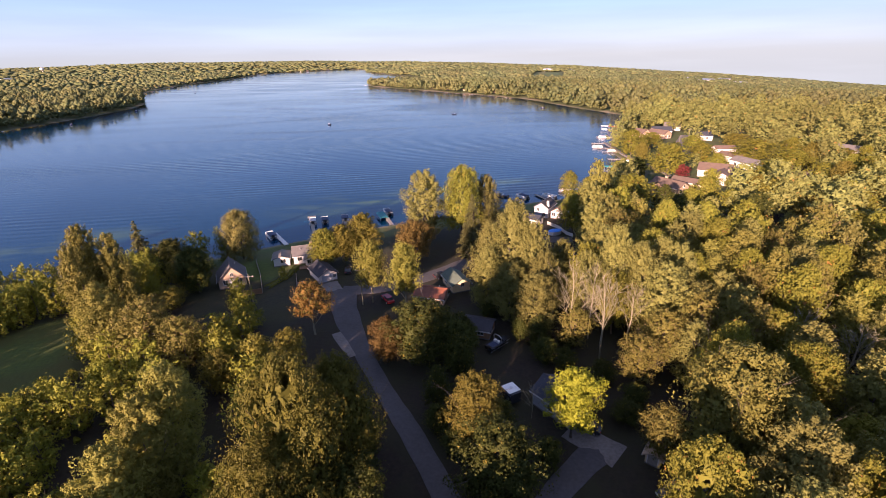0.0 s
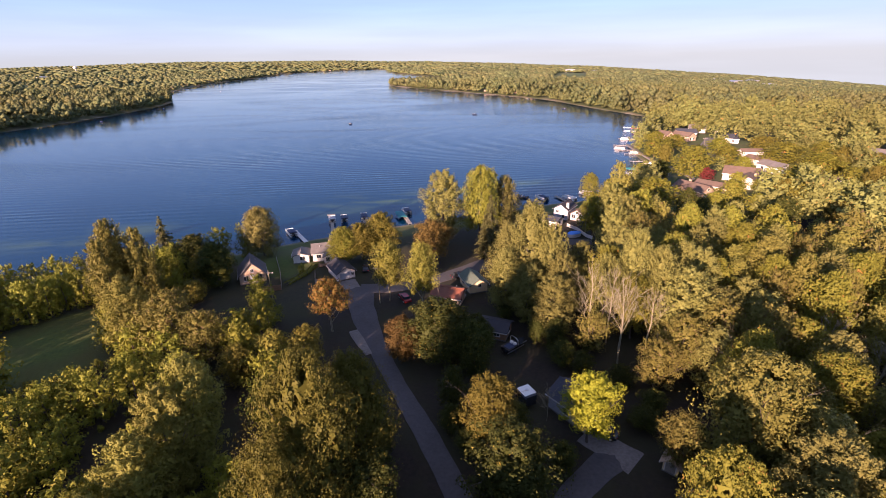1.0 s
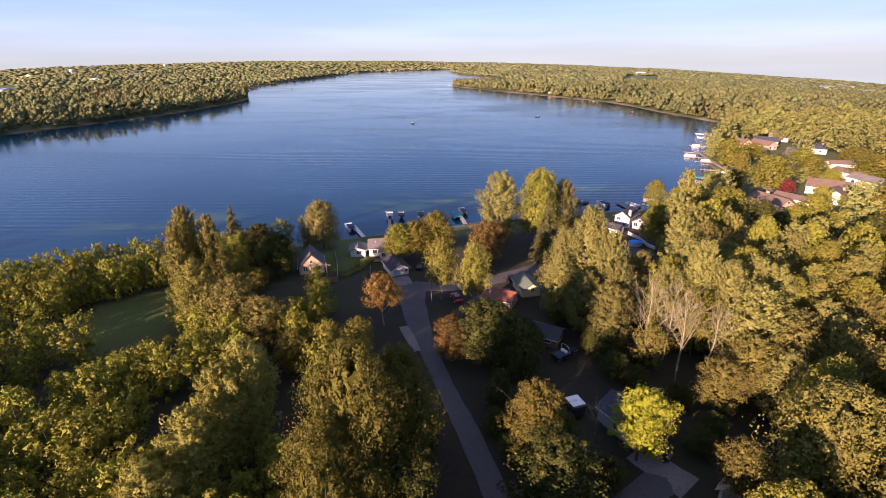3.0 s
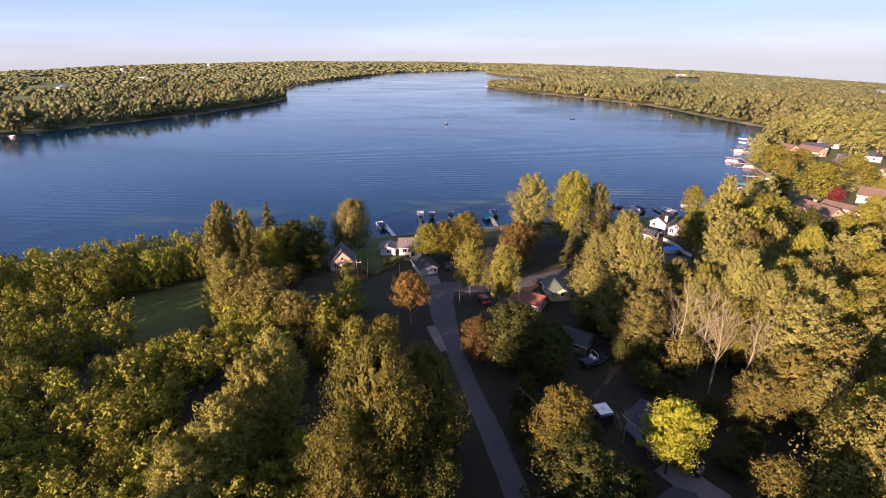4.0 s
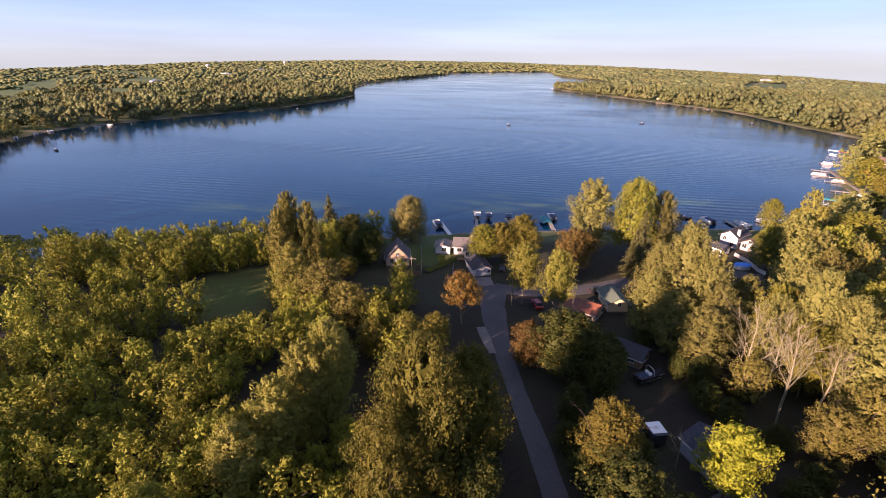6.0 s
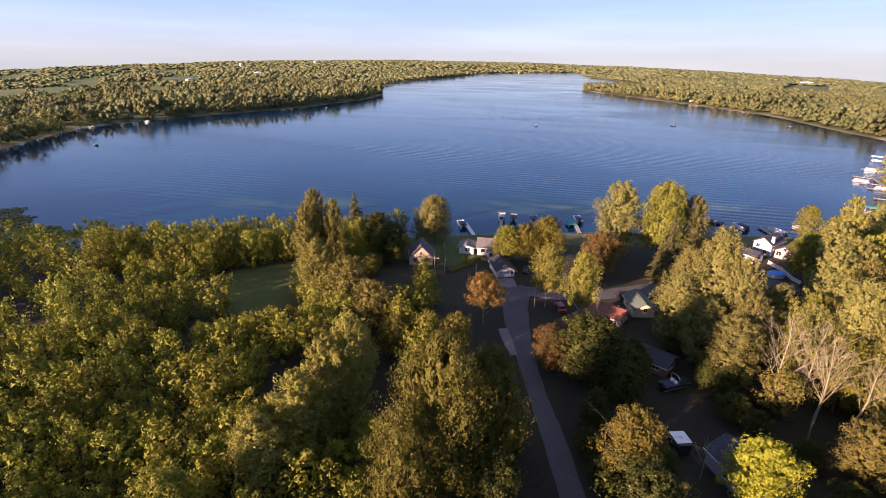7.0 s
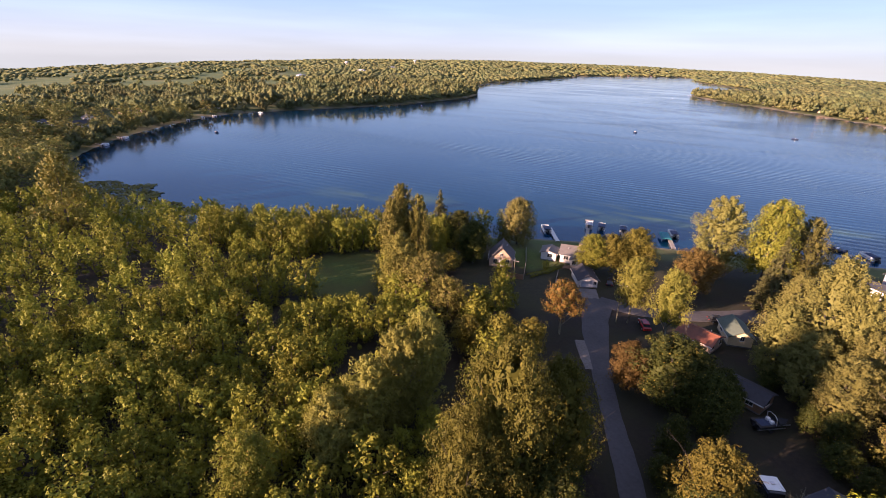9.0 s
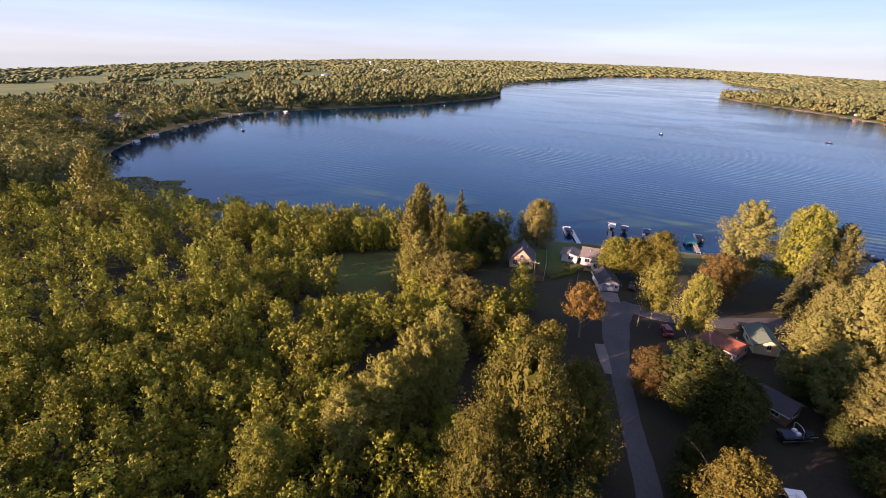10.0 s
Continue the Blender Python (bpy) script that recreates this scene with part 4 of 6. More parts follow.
# ---------------------------------------------------------------- far woods
def far_woods(name, seed, az0, az1, r0, r1, gap, h, w, clumps, sprays, size, label, band=1e9):
    """Joined woods too far off to count."""
    g = np.random.default_rng(seed)
    area = abs(radians(az1 - az0)) * (r1 * r1 - r0 * r0) / 2
    n = int(area / (gap * gap) * 1.25)
    a, r = np.radians(g.uniform(az0, az1, n)), np.sqrt(g.uniform(r0 * r0, r1 * r1, n))
    x, y = -np.sin(a) * r, np.cos(a) * r
    d = loop_distance(SHORE, x, y)
    ok = (d > 1.0) & (d < band)
    for p in FIELDS:
        ok &= ~inside(p, x, y)
    # open farmland with tree rows and clumps
    open_land = sstep((np.degrees(a) - 44) / 8) * sstep((r - 760) / 150)
    open_land = np.maximum(open_land, 0.7 * sstep((np.degrees(a) - 24) / 10) * sstep((r - 950) / 200))
    clump = np.sin(x * 0.021 + 2 * np.sin(y * 0.012)) + np.sin(y * 0.026 + 1.7 * np.sin(x * 0.014 + 1)) + 0.35 * g.normal(size=n)
    ok &= (clump > 0.85) | (g.uniform(size=n) > open_land * 0.975)
    if 140 < r0 < 400 and az0 < 90:
        ok &= ~(inside(VILLAGE, x, y) & (g.uniform(size=n) < 0.93))
        ok &= ~(inside(BAY, x, y) & (g.uniform(size=n) < 0.72))
        ok &= (np.degrees(a) > -12) | (r > 172)
        ok &= (np.degrees(a) < -20) | (np.degrees(a) > 38) | (r > 300)
        for hx, hy, hr in HOUSE_SPOTS:
            ok &= (x - hx) ** 2 + (y - hy) ** 2 > (hr + 3) ** 2
        P = np.array(PLACED)
        for px, py, pr in P[np.hypot(P[:, 0], P[:, 1]) > r0 - 25]:
            ok &= (x - px) ** 2 + (y - py) ** 2 > (w * 0.5 + pr * 0.6) ** 2
    x, y, d = x[ok], y[ok], d[ok]
    z = height(x, y, d)
    n = len(x)
    if n == 0:
        return
    big = g.uniform(0, 1, n) ** 1.6
    hh, ww = h * (0.55 + 0.95 * big), w * (0.62 + 0.8 * big)
    tone = g.normal(0, 0.30, n) - 0.05 + 0.40 * np.sin(x * 0.019 + 2 * np.sin(y * 0.011)) * np.cos(y * 0.016 + np.sin(x * 0.012))
    # lower growth along the edge of the farmland
    az_t, r_t = np.degrees(np.arctan2(-x, y)), np.hypot(x, y)
    hh = hh * np.where((az_t > 58) & (r_t > 300) & (r_t < 1300), 0.72, 1.0)
    low = np.where(d < 22, 0.42, 0.55)
    if clumps > 10:
        # whole leafy crowns, in a few forms turned and scaled
        forms = [crown(g, 1.0, 0.36, 0.06 + 0.03 * q, crown_round if q % 3 else crown_column, clumps, sprays, size / h, 0.34, 0.0, (0.2, 0.6, 0.9)[q % 3]) for q in range(7)]
        pick, ang = g.integers(0, 7, n), g.uniform(0, 2 * math.pi, n)
        parts, tones = [], []
        for i in range(n):
            f, c, si, k = forms[pick[i]], math.cos(ang[i]), math.sin(ang[i]), ww[i] / 0.36
            v = np.stack([(f[:, :, 0] * c - f[:, :, 1] * si) * k + x[i], (f[:, :, 0] * si + f[:, :, 1] * c) * k + y[i], f[:, :, 2] * hh[i] + z[i]], 2)
            parts.append(v)
            tones.append(np.full(len(v), tone[i]))
        me = quads_mesh(name, np.concatenate(parts), np.concatenate(tones))
        me.materials.append(LEAF["far"])
        tagged(new(name, me), label, "woods", kind="stuff")
        return
    if clumps == 1:
        c = np.stack([x, y, z + hh * 0.55], 1)
        rad = np.stack([ww, ww, hh * 0.42], 1)
        me = blob_mesh(name, g, c, rad, tone, True)
    else:
        # one leaf mass at the top and others round it lower down
        k = np.tile(np.arange(clumps), n)
        X, Y, Z, H, W, L = (np.repeat(q, clumps) for q in (x, y, z, hh, ww, low))
        ang = k * 2 * math.pi / (clumps - 1) + g.uniform(-0.5, 0.5, n * clumps) + np.repeat(g.uniform(0, 6, n), clumps)
        out = np.where(k == 0, 0.12, g.uniform(0.38, 0.62, n * clumps)) * W
        up = np.where(k == 0, 0.76, L + g.uniform(-0.12, 0.16, n * clumps)) * H
        c = np.stack([X + np.cos(ang) * out, Y + np.sin(ang) * out, Z + up], 1)
        size_k = g.uniform(0.34, 0.60, n * clumps) * W
        rad = np.stack([size_k, size_k, np.minimum(size_k * 1.05, H * 0.30)], 1) * (0.8 if sprays else 1.0)
        me = blob_mesh(name, g, c, rad, np.repeat(tone, clumps) + g.normal(0, 0.12, n * clumps), band < 1e8 or r0 > 400)
    me.materials.append(LEAF_FAR)
    ob = tagged(new(name, me), label, "woods", kind="stuff")
    if sprays:
        dirs = sphere_dirs(g, len(c) * sprays).reshape(len(c), sprays, 3)
        dirs[:, :, 2] = np.where(dirs[:, :, 2] < -0.3, -dirs[:, :, 2], dirs[:, :, 2])
        p = c[:, None, :] + dirs * g.uniform(0.95, 1.55, (len(c), sprays, 1)) * rad[:, None, :]
        nr = dirs + g.normal(0, 0.45, dirs.shape) + np.array([0, 0, 0.2])
        me = quads_mesh("leaves", leaf_quads(g, p.reshape(-1, 3), nr.reshape(-1, 3), size, 3), np.repeat(np.repeat(tone, clumps), sprays))
        me.materials.append(LEAF["far"])
        new("leaves", me).parent = ob


far_woods("far_woods", 11, -58, 92, 150, 330, 8.2, 12.0, 5.2, 26, 20, 0.48, "mixed green woods on the far shores")
far_woods("far_woods", 20, -58, 92, 330, 500, 10.5, 14.0, 6.4, 18, 18, 0.68, "mixed green woods on the far shores")
far_woods("far_woods", 12, -54, 92, 500, 1000, 11.0, 12.5, 6.6, 5, 8, 0.85, "distant mixed woods behind the lake")
far_woods("shore_woods", 19, -54, 80, 330, 1150, 6.6, 11.5, 4.8, 5, 5, 0.85, "trees along the far water's edge", 11)
far_woods("far_woods", 13, -52, 92, 1000, 2100, 11.0, 9.0, 6.4, 1, 0, 0, "distant mixed woods towards the horizon")
far_woods("far_woods", 14, -52, 92, 2100, 4500, 25.0, 9.0, 15.0, 1, 0, 0, "line of woods at the horizon, haze put into its colour")
# unseen woods added behind and below the eye to block sun and skylight
far_woods("near_woods", 15, 150, 205, 18, 70, 7.0, 12.0, 5.0, 6, 0, 0, "unseen woods added behind the eye to cast shade")
far_woods("near_woods", 16, -80, 150, 6, 20, 4.5, 17.0, 4.0, 6, 0, 0, "unseen tall woods added below the eye to cast shade")
far_woods("near_woods", 17, 95, 152, 20, 100, 7.0, 7.0, 4.8, 6, 0, 0, "unseen woods added behind the eye to cast shade")
far_woods("near_woods", 18, -70, 60, 19, 31, 4.6, 8.6, 4.0, 6, 0, 0, "unseen low woods added below the view to cast shade")


# ---------------------------------------------------------------- roads
def strip(name, pts, widths, z, thick, material, label, category):
    """A paved strip along a line, with rounded bends and thickness."""
    p, w = np.array(pts, float), np.array(widths, float)[:, None]
    q = np.hstack([p, w])
    for _ in range(2):
        a, b = q[:-1], q[1:]
        q = np.vstack([q[:1], np.stack([0.75 * a + 0.25 * b, 0.25 * a + 0.75 * b], 1).reshape(-1, 3), q[-1:]])
    t = np.gradient(q[:, :2], axis=0)
    n = np.stack([-t[:, 1], t[:, 0]], 1) / np.linalg.norm(t, axis=1)[:, None]
    bm = bmesh.new()
    rows = []
    for i in range(len(q)):
        row = []
        for s in (-1, -0.98, -0.5, 0, 0.5, 0.98, 1):
            x, y = q[i, :2] + n[i] * s * q[i, 2] / 2 * (1 + 0.03 * math.sin(i * 1.7 + s))
            row.append(bm.verts.new((x, y, z - thick if abs(s) == 1 else z + 0.04 * (1 - s * s))))
        rows.append(row)
    for a, b in zip(rows, rows[1:]):
        for k in range(6):
            bm.faces.new((a[k], a[k + 1], b[k + 1], b[k]))
    bmesh.ops.recalc_face_normals(bm, faces=bm.faces)
    me = finish(bm, name)
    if me.polygons[len(me.polygons) // 2].normal.z < 0:
        me.flip_normals()
    me.materials.append(material)
    return tagged(new(name, me), label, category, kind="structure")


strip("road", [(9, 22), (5, 33), (0.8, 42.5), (-2.6, 50.2), (-6.2, 57.9), (-8.2, 61.6), (-10.7, 66.6), (-14.3, 74.1), (-17.6, 81.4), (-21.0, 89.9), (-23.6, 97.5), (-24.6, 105.5)], [3.5, 3.5, 3.5, 3.5, 3.6, 3.4, 3.1, 3.4, 3.9, 5.6, 5.9, 6.6], 2.06, 0.10, ASPHALT, "worn grey asphalt lane in tree shade", "road")
strip("road", [(-25, 104.5), (-16, 105), (-6, 110), (2, 116), (9, 122), (20, 131), (32, 137), (40, 136)], [5.0, 5.0, 4.6, 5.4, 6.0, 5.0, 5.0, 5.0], 2.055, 0.10, ASPHALT, "worn asphalt side lane between houses", "road")
strip("driveway", [(8, 37), (12.6, 43.5), (17.5, 48.5), (22.4, 52.6)], [3.6, 3.6, 3.9, 4.6], 2.06, 0.10, ASPHALT, "grey asphalt driveway through dark woods", "driveway")
strip("driveway", [(24.5, 50.8), (20.8, 54.3), (18.6, 56.4)], [5.0, 4.6, 4.2], 2.066, 0.10, GRAVEL, "pale concrete parking pad at a driveway", "driveway")
strip("driveway", [(-17.6, 76.5), (-20.4, 81.5), (-22.6, 85.0)], [1.6, 2.6, 2.0], 2.05, 0.08, GRAVEL, "pale gravel verge beside the lane", "driveway")
strip("driveway", [(-26.8, 104.5), (-28.2, 107), (-29.4, 109.2)], [4.0, 4.2, 4.4], 2.05, 0.08, GRAVEL, "pale gravel drive to a garage", "driveway")
strip("path", [(107, 312), (105.5, 285), (104.5, 262), (106.5, 245), (108.5, 228), (106, 212)], [1.6, 1.6, 1.6, 1.8, 2.2, 2.2], 1.55, 0.9, GRAVEL, "sandy seawall path along the shore", "path")
strip("road", [(168, 330), (150, 300), (142, 285), (140, 262), (142, 240)], [5, 5, 5, 5, 5], 2.06, 0.3, GRAVEL, "pale gravel lane through the lakeside houses", "road")


# ---------------------------------------------------------------- houses
def house(x, y, blocks, label, name="house", group="houses", z=None):
    """A house of gabled blocks. A block: x, y, turn, width, length, wall, rise, wall material, roof material, and options."""
    if z is None:
        z = float(height(x, y)[0])
    ob = thing(name, pose(x, y, z), label, "house", group)
    for bx, by, turn, w, ln, wall, rise, wm, rm, opt in blocks:
        m = pose(bx - x, by - y, 0, 0, 0, turn)
        h, o = w / 2, 0.4

        def put(nm, bm, material, parent=None, lab=""):
            p = part(nm, bm, material, parent or ob, lab)
            if parent is None:
                p.matrix_basis = m
            return p

        put("foundation", box(-h - 0.04, h + 0.04, -ln / 2 - 0.04, ln / 2 + 0.04, -0.5, 0.25), GRAVEL)
        put("wall", prism([(-h, 0.25), (h, 0.25), (h, wall), (0, wall + rise), (-h, wall)], -ln / 2, ln / 2), wm)
        # roof slabs with eaves
        sl = rise / h
        for sgn in (-1, 1):
            e = h + o
            a = [(0.0, wall + rise + 0.05), (sgn * e, wall + rise + 0.05 - sl * e), (sgn * e, wall + rise + 0.23 - sl * e), (0.0, wall + rise + 0.25)]
            r = put("roof", prism(a, -ln / 2 - o, ln / 2 + o), rm)
            c = part("fascia", box(sgn * e - 0.04, sgn * e + 0.04, -ln / 2 - o, ln / 2 + o, wall + rise - 0.02 - sl * e, wall + rise + 0.20 - sl * e), WHITE, r, "white painted fascia board")
        put("ridge_cap", prism([(-0.18, wall + rise + 0.22), (0, wall + rise + 0.32), (0.18, wall + rise + 0.22)], -ln / 2 - o, ln / 2 + o), rm)

        def window(cx, cz, ww, wh, face):
            """face: f front gable (-y), b back, l left (-x), r right."""
            turn_w = {"f": 0, "r": 90, "b": 180, "l": 270}[face]
            off = ln / 2 if face in "fb" else h
            p = part("window", box(-ww / 2 - 0.08, ww / 2 + 0.08, -0.05, 0.02, -wh / 2 - 0.08, wh / 2 + 0.08), WHITE, ob, "white-framed window")
            p.matrix_basis = m @ pose(0, 0, 0, 0, 0, turn_w) @ pose(cx, -off - 0.02, cz)
            part("pane", box(-ww / 2, -0.03, -0.075, -0.045, -wh / 2, wh / 2), GLASS, p, "dark glass pane")
            part("pane", box(0.03, ww / 2, -0.075, -0.045, -wh / 2, wh / 2), GLASS, p, "dark glass pane")
            part("sill", box(-ww / 2 - 0.12, ww / 2 + 0.12, -0.13, 0.0, -wh / 2 - 0.14, -wh / 2 - 0.08), WHITE, p)

        for spec in opt.get("windows", ()):
            window(*spec)
        if "door" in opt:
            cx, face, dw, dh, dm = opt["door"]
            turn_w = {"f": 0, "r": 90, "b": 180, "l": 270}[face]
            off = ln / 2 if face in "fb" else h
            p = part("door", box(-dw / 2, dw / 2, -0.06, 0.02, 0.0, dh, 0.01), dm, ob)
            p.matrix_basis = m @ pose(0, 0, 0, 0, 0, turn_w) @ pose(cx, -off - 0.01, 0.26)
            part("door_frame", add_box(add_box(box(-dw / 2 - 0.12, -dw / 2, -0.08, 0.02, 0, dh), dw / 2, dw / 2 + 0.12, -0.08, 0.02, 0, dh), -dw / 2 - 0.12, dw / 2 + 0.12, -0.08, 0.02, dh, dh + 0.12), WHITE, p)
        if "chimney" in opt:
            cx, cy, top = opt["chimney"]
            c = put("chimney", box(cx - 0.4, cx + 0.4, cy - 0.4, cy + 0.4, wall, wall + rise + top), opt.get("stack", TAN))
            part("cap", box(cx - 0.48, cx + 0.48, cy - 0.48, cy + 0.48, wall + rise + top, wall + rise + top + 0.12), GRAVEL, c)
        for vx, vy in opt.get("vents", ()):
            vz = wall + rise - abs(vx) * sl
            put("vent", add_tube(bmesh.new(), [(vx, vy, vz), (vx, vy, vz + 0.7)], [0.09, 0.09], 8), METAL)
    return ob


house(-54.4, 110.4, [(-54.4, 110.4, 25, 6.4, 6.6, 2.4, 3.3, TAN, ROOF_TAUPE, {"windows": [(-1.6, 1.7, 1.0, 1.2, "f"), (1.7, 1.7, 1.0, 1.2, "f"), (0, 3.6, 0.7, 0.8, "f"), (2, 1.7, 1.2, 1.1, "r")], "door": (-0.1, "f", 0.95, 2.05, WHITE), "vents": [(1.2, 1.0)]})],
      "steep-gabled tan house with a grey shingle roof on a lawn")
house(-39.6, 123.2, [
    (-45.2, 122.4, 14, 4.2, 4.8, 2.3, 0.6, WHITE, ROOF_GREY, {"windows": [(0.4, 1.6, 1.3, 1.0, "f")]}),
    (-38.6, 125.4, 106, 7.2, 8.0, 2.5, 1.5, WHITE, ROOF_GREY, {"windows": [(-2.4, 1.7, 1.2, 1.0, "l"), (2.2, 1.7, 1.2, 1.0, "l"), (0, 1.7, 1.4, 1.1, "b")], "chimney": (1.6, -1.0, 0.5), "vents": [(-1.5, 2.0)]}),
    (-36.6, 121.8, 16, 3.8, 4.4, 2.3, 0.9, WHITE, ROOF_GREY, {"windows": [(-0.9, 1.6, 0.9, 1.1, "f")], "door": (0.7, "f", 0.95, 2.05, TAN)}),
], "white lakeside house with grey shingle roofs and a small wing")
house(-31.5, 112.6, [(-31.5, 112.6, 34, 4.8, 7.0, 2.1, 1.3, WHITE, ROOF_DARK, {"door": (-0.4, "f", 2.6, 1.75, GREY_SIDE), "windows": [(1.7, 1.4, 0.6, 0.8, "f"), (0, 1.6, 1.0, 0.9, "r")]})],
      "white garage with a charcoal roof at the lane's end", "garage")
house(3.1, 105.6, [(3.1, 105.6, 21, 4.5, 6.8, 2.2, 1.3, CREAM, ROOF_GREEN, {"windows": [(0.2, 2.0, 0.7, 0.9, "f"), (-1.0, 1.6, 1.2, 1.0, "l")]})],
      "small cream cottage with a dark green roof beside the lane")
house(-2.8, 98.8, [(-2.8, 98.8, 74, 5.6, 6.8, 2.1, 1.1, TAN, ROOF_RUST, {"windows": [(-1.8, 1.5, 1.1, 1.0, "f"), (1.8, 1.5, 1.1, 1.0, "f")], "vents": [(1.4, -1.5), (-1.0, 2.0)]})],
      "low house under a rust-red metal roof among trees")
house(18.6, 61.0, [(18.6, 61.0, 38, 5.6, 7.4, 2.7, 1.6, GREY_SIDE, ROOF_BLUE, {"windows": [(-1.4, 1.6, 1.1, 1.0, "f"), (1.4, 1.6, 1.1, 1.0, "f"), (0, 1.6, 1.1, 1.0, "l")], "vents": [(-1.2, 1.0)]})],
      "grey house with a slate-blue roof deep in shade")
house(29.0, 50.1, [(29.0, 50.1, -38, 2.0, 2.3, 1.7, 0.6, CREAM, TAN, {"door": (0, "f", 1.3, 1.6, WOOD_GREY)})], "small cream garden shed with a tan roof", "garden_shed")
house(30.4, 39.4, [(30.4, 39.4, 12, 6.8, 8.0, 2.6, 1.8, GREY_SIDE, ROOF_BLUE, {"windows": [(0, 1.6, 1.2, 1.0, "b"), (-2.0, 1.6, 1.2, 1.0, "l")]})], "house with a slate-blue gable roof among dark trees")
house(6.6, 84.6, [(6.6, 84.6, 70, 4.8, 6.6, 2.0, 0.9, WOOD_BROWN, ROOF_DARK, {"windows": [(0, 1.5, 1.2, 1.0, "f"), (1.5, 1.5, 1.1, 1.0, "l")]})], "dark-roofed low house in a shaded yard")
house(36.2, 158.4, [
    (36.6, 161.0, -33, 5.0, 7.6, 3.8, 1.6, WHITE_SHADED, ROOF_DARK, {"windows": [(-2.4, 2.9, 0.9, 1.0, "l"), (1.4, 2.9, 0.9, 1.0, "l"), (-1.2, 2.9, 0.9, 1.0, "f"), (1.0, 1.4, 0.9, 1.1, "f")], "chimney": (2.0, -2.6, 0.7), "stack": WHITE}),
    (41.2, 158.2, -33, 4.6, 5.0, 2.4, 1.4, WHITE, ROOF_BROWN, {"windows": [(-1.3, 1.6, 1.2, 1.2, "f"), (1.3, 1.6, 1.2, 1.2, "f"), (0, 3.1, 0.8, 0.8, "f")]}),
], "two-storey white house with charcoal roofs on the shore")
house(30.4, 152.2, [(30.4, 152.2, 52, 4.6, 6.0, 2.2, 0.8, WHITE, ROOF_BLUE, {"windows": [(0, 1.5, 1.0, 0.8, "f")], "door": (-0.4, "r", 2.4, 2.0, WHITE)})], "low pale garage with a slate-blue roof", "garage")
house(122.0, 207.0, [
    (125.5, 213.5, 58, 10.0, 13.5, 3.2, 2.4, WHITE, ROOF_BROWN, {"windows": [(-3.6, 1.8, 1.4, 1.2, "l"), (0, 1.8, 1.4, 1.2, "l"), (3.6, 1.8, 1.4, 1.2, "l"), (-3, 1.8, 1.3, 1.2, "f"), (2, 1.8, 1.3, 1.2, "f")], "vents": [(2, 3)]}),
    (121.5, 200.5, -32, 9.0, 11.0, 3.0, 2.2, WHITE, ROOF_BROWN, {"windows": [(-2.5, 1.8, 1.4, 1.2, "f"), (2.5, 1.8, 1.4, 1.2, "f"), (-3, 1.8, 1.3, 1.1, "l"), (3, 1.8, 1.3, 1.1, "l")], "chimney": (2, 2, 0.7)}),
], "large white house under broad brown shingle roofs")
house(93.5, 189.5, [
    (93.5, 189.0, 26, 6.8, 13.5, 2.8, 2.0, TAN, ROOF_BROWN, {"windows": [(-1.6, 1.7, 1.2, 1.2, "f"), (1.6, 1.7, 1.2, 1.2, "f"), (0, 3.6, 0.9, 0.9, "f")], "chimney": (1.4, 3, 0.7)}),
    (90.2, 186.6, 116, 6.0, 7.0, 2.9, 2.1, TAN, ROOF_BROWN, {"windows": [(0, 1.7, 1.4, 1.2, "b")]}),
], "long brown-roofed house with white gable trim")
house(104.6, 193.0, [(104.6, 193.0, 40, 6.0, 15.0, 2.8, 1.2, CREAM, ROOF_BROWN, {"windows": [(-4, 1.6, 1.4, 1.0, "l"), (3, 1.6, 1.4, 1.0, "l"), (0, 1.6, 1.4, 1.0, "f")]})], "low cream outbuilding with a brown roof", "outbuilding")
house(150.2, 236.0, [
    (148.6, 228.0, 14, 7.0, 13.0, 3.0, 1.8, WHITE, ROOF_GREY, {"windows": [(-3, 1.7, 1.4, 1.2, "l"), (2, 1.7, 1.4, 1.2, "l"), (0, 1.7, 1.4, 1.2, "f")]}),
    (151.0, 243.5, 20, 6.0, 14.0, 2.8, 1.5, WHITE, ROOF_BROWN, {"windows": [(-3, 1.6, 1.2, 1.0, "l"), (2, 1.6, 1.2, 1.0, "l")]}),
], "long white house with brown and grey roofs")
house(158.8, 266.0, [(158.8, 266.0, 84, 5.6, 10.5, 2.7, 1.3, WHITE, ROOF_BROWN, {"door": (0, "l", 3.0, 2.1, WHITE)})], "white shed with a tan roof on open grass", "outbuilding")
house(156.4, 198.0, [
    (153.0, 200.0, 60, 6.0, 8.0, 2.8, 1.7, WHITE, ROOF_BROWN, {"windows": [(0, 1.6, 1.2, 1.0, "l")]}),
    (158.6, 197.0, -30, 7.6, 9.0, 3.0, 2.4, WHITE, ROOF_DARK, {"windows": [(-1.6, 1.7, 1.2, 1.2, "f"), (1.6, 1.7, 1.2, 1.2, "f")]}),
], "white gabled house with dark roofs among trees")

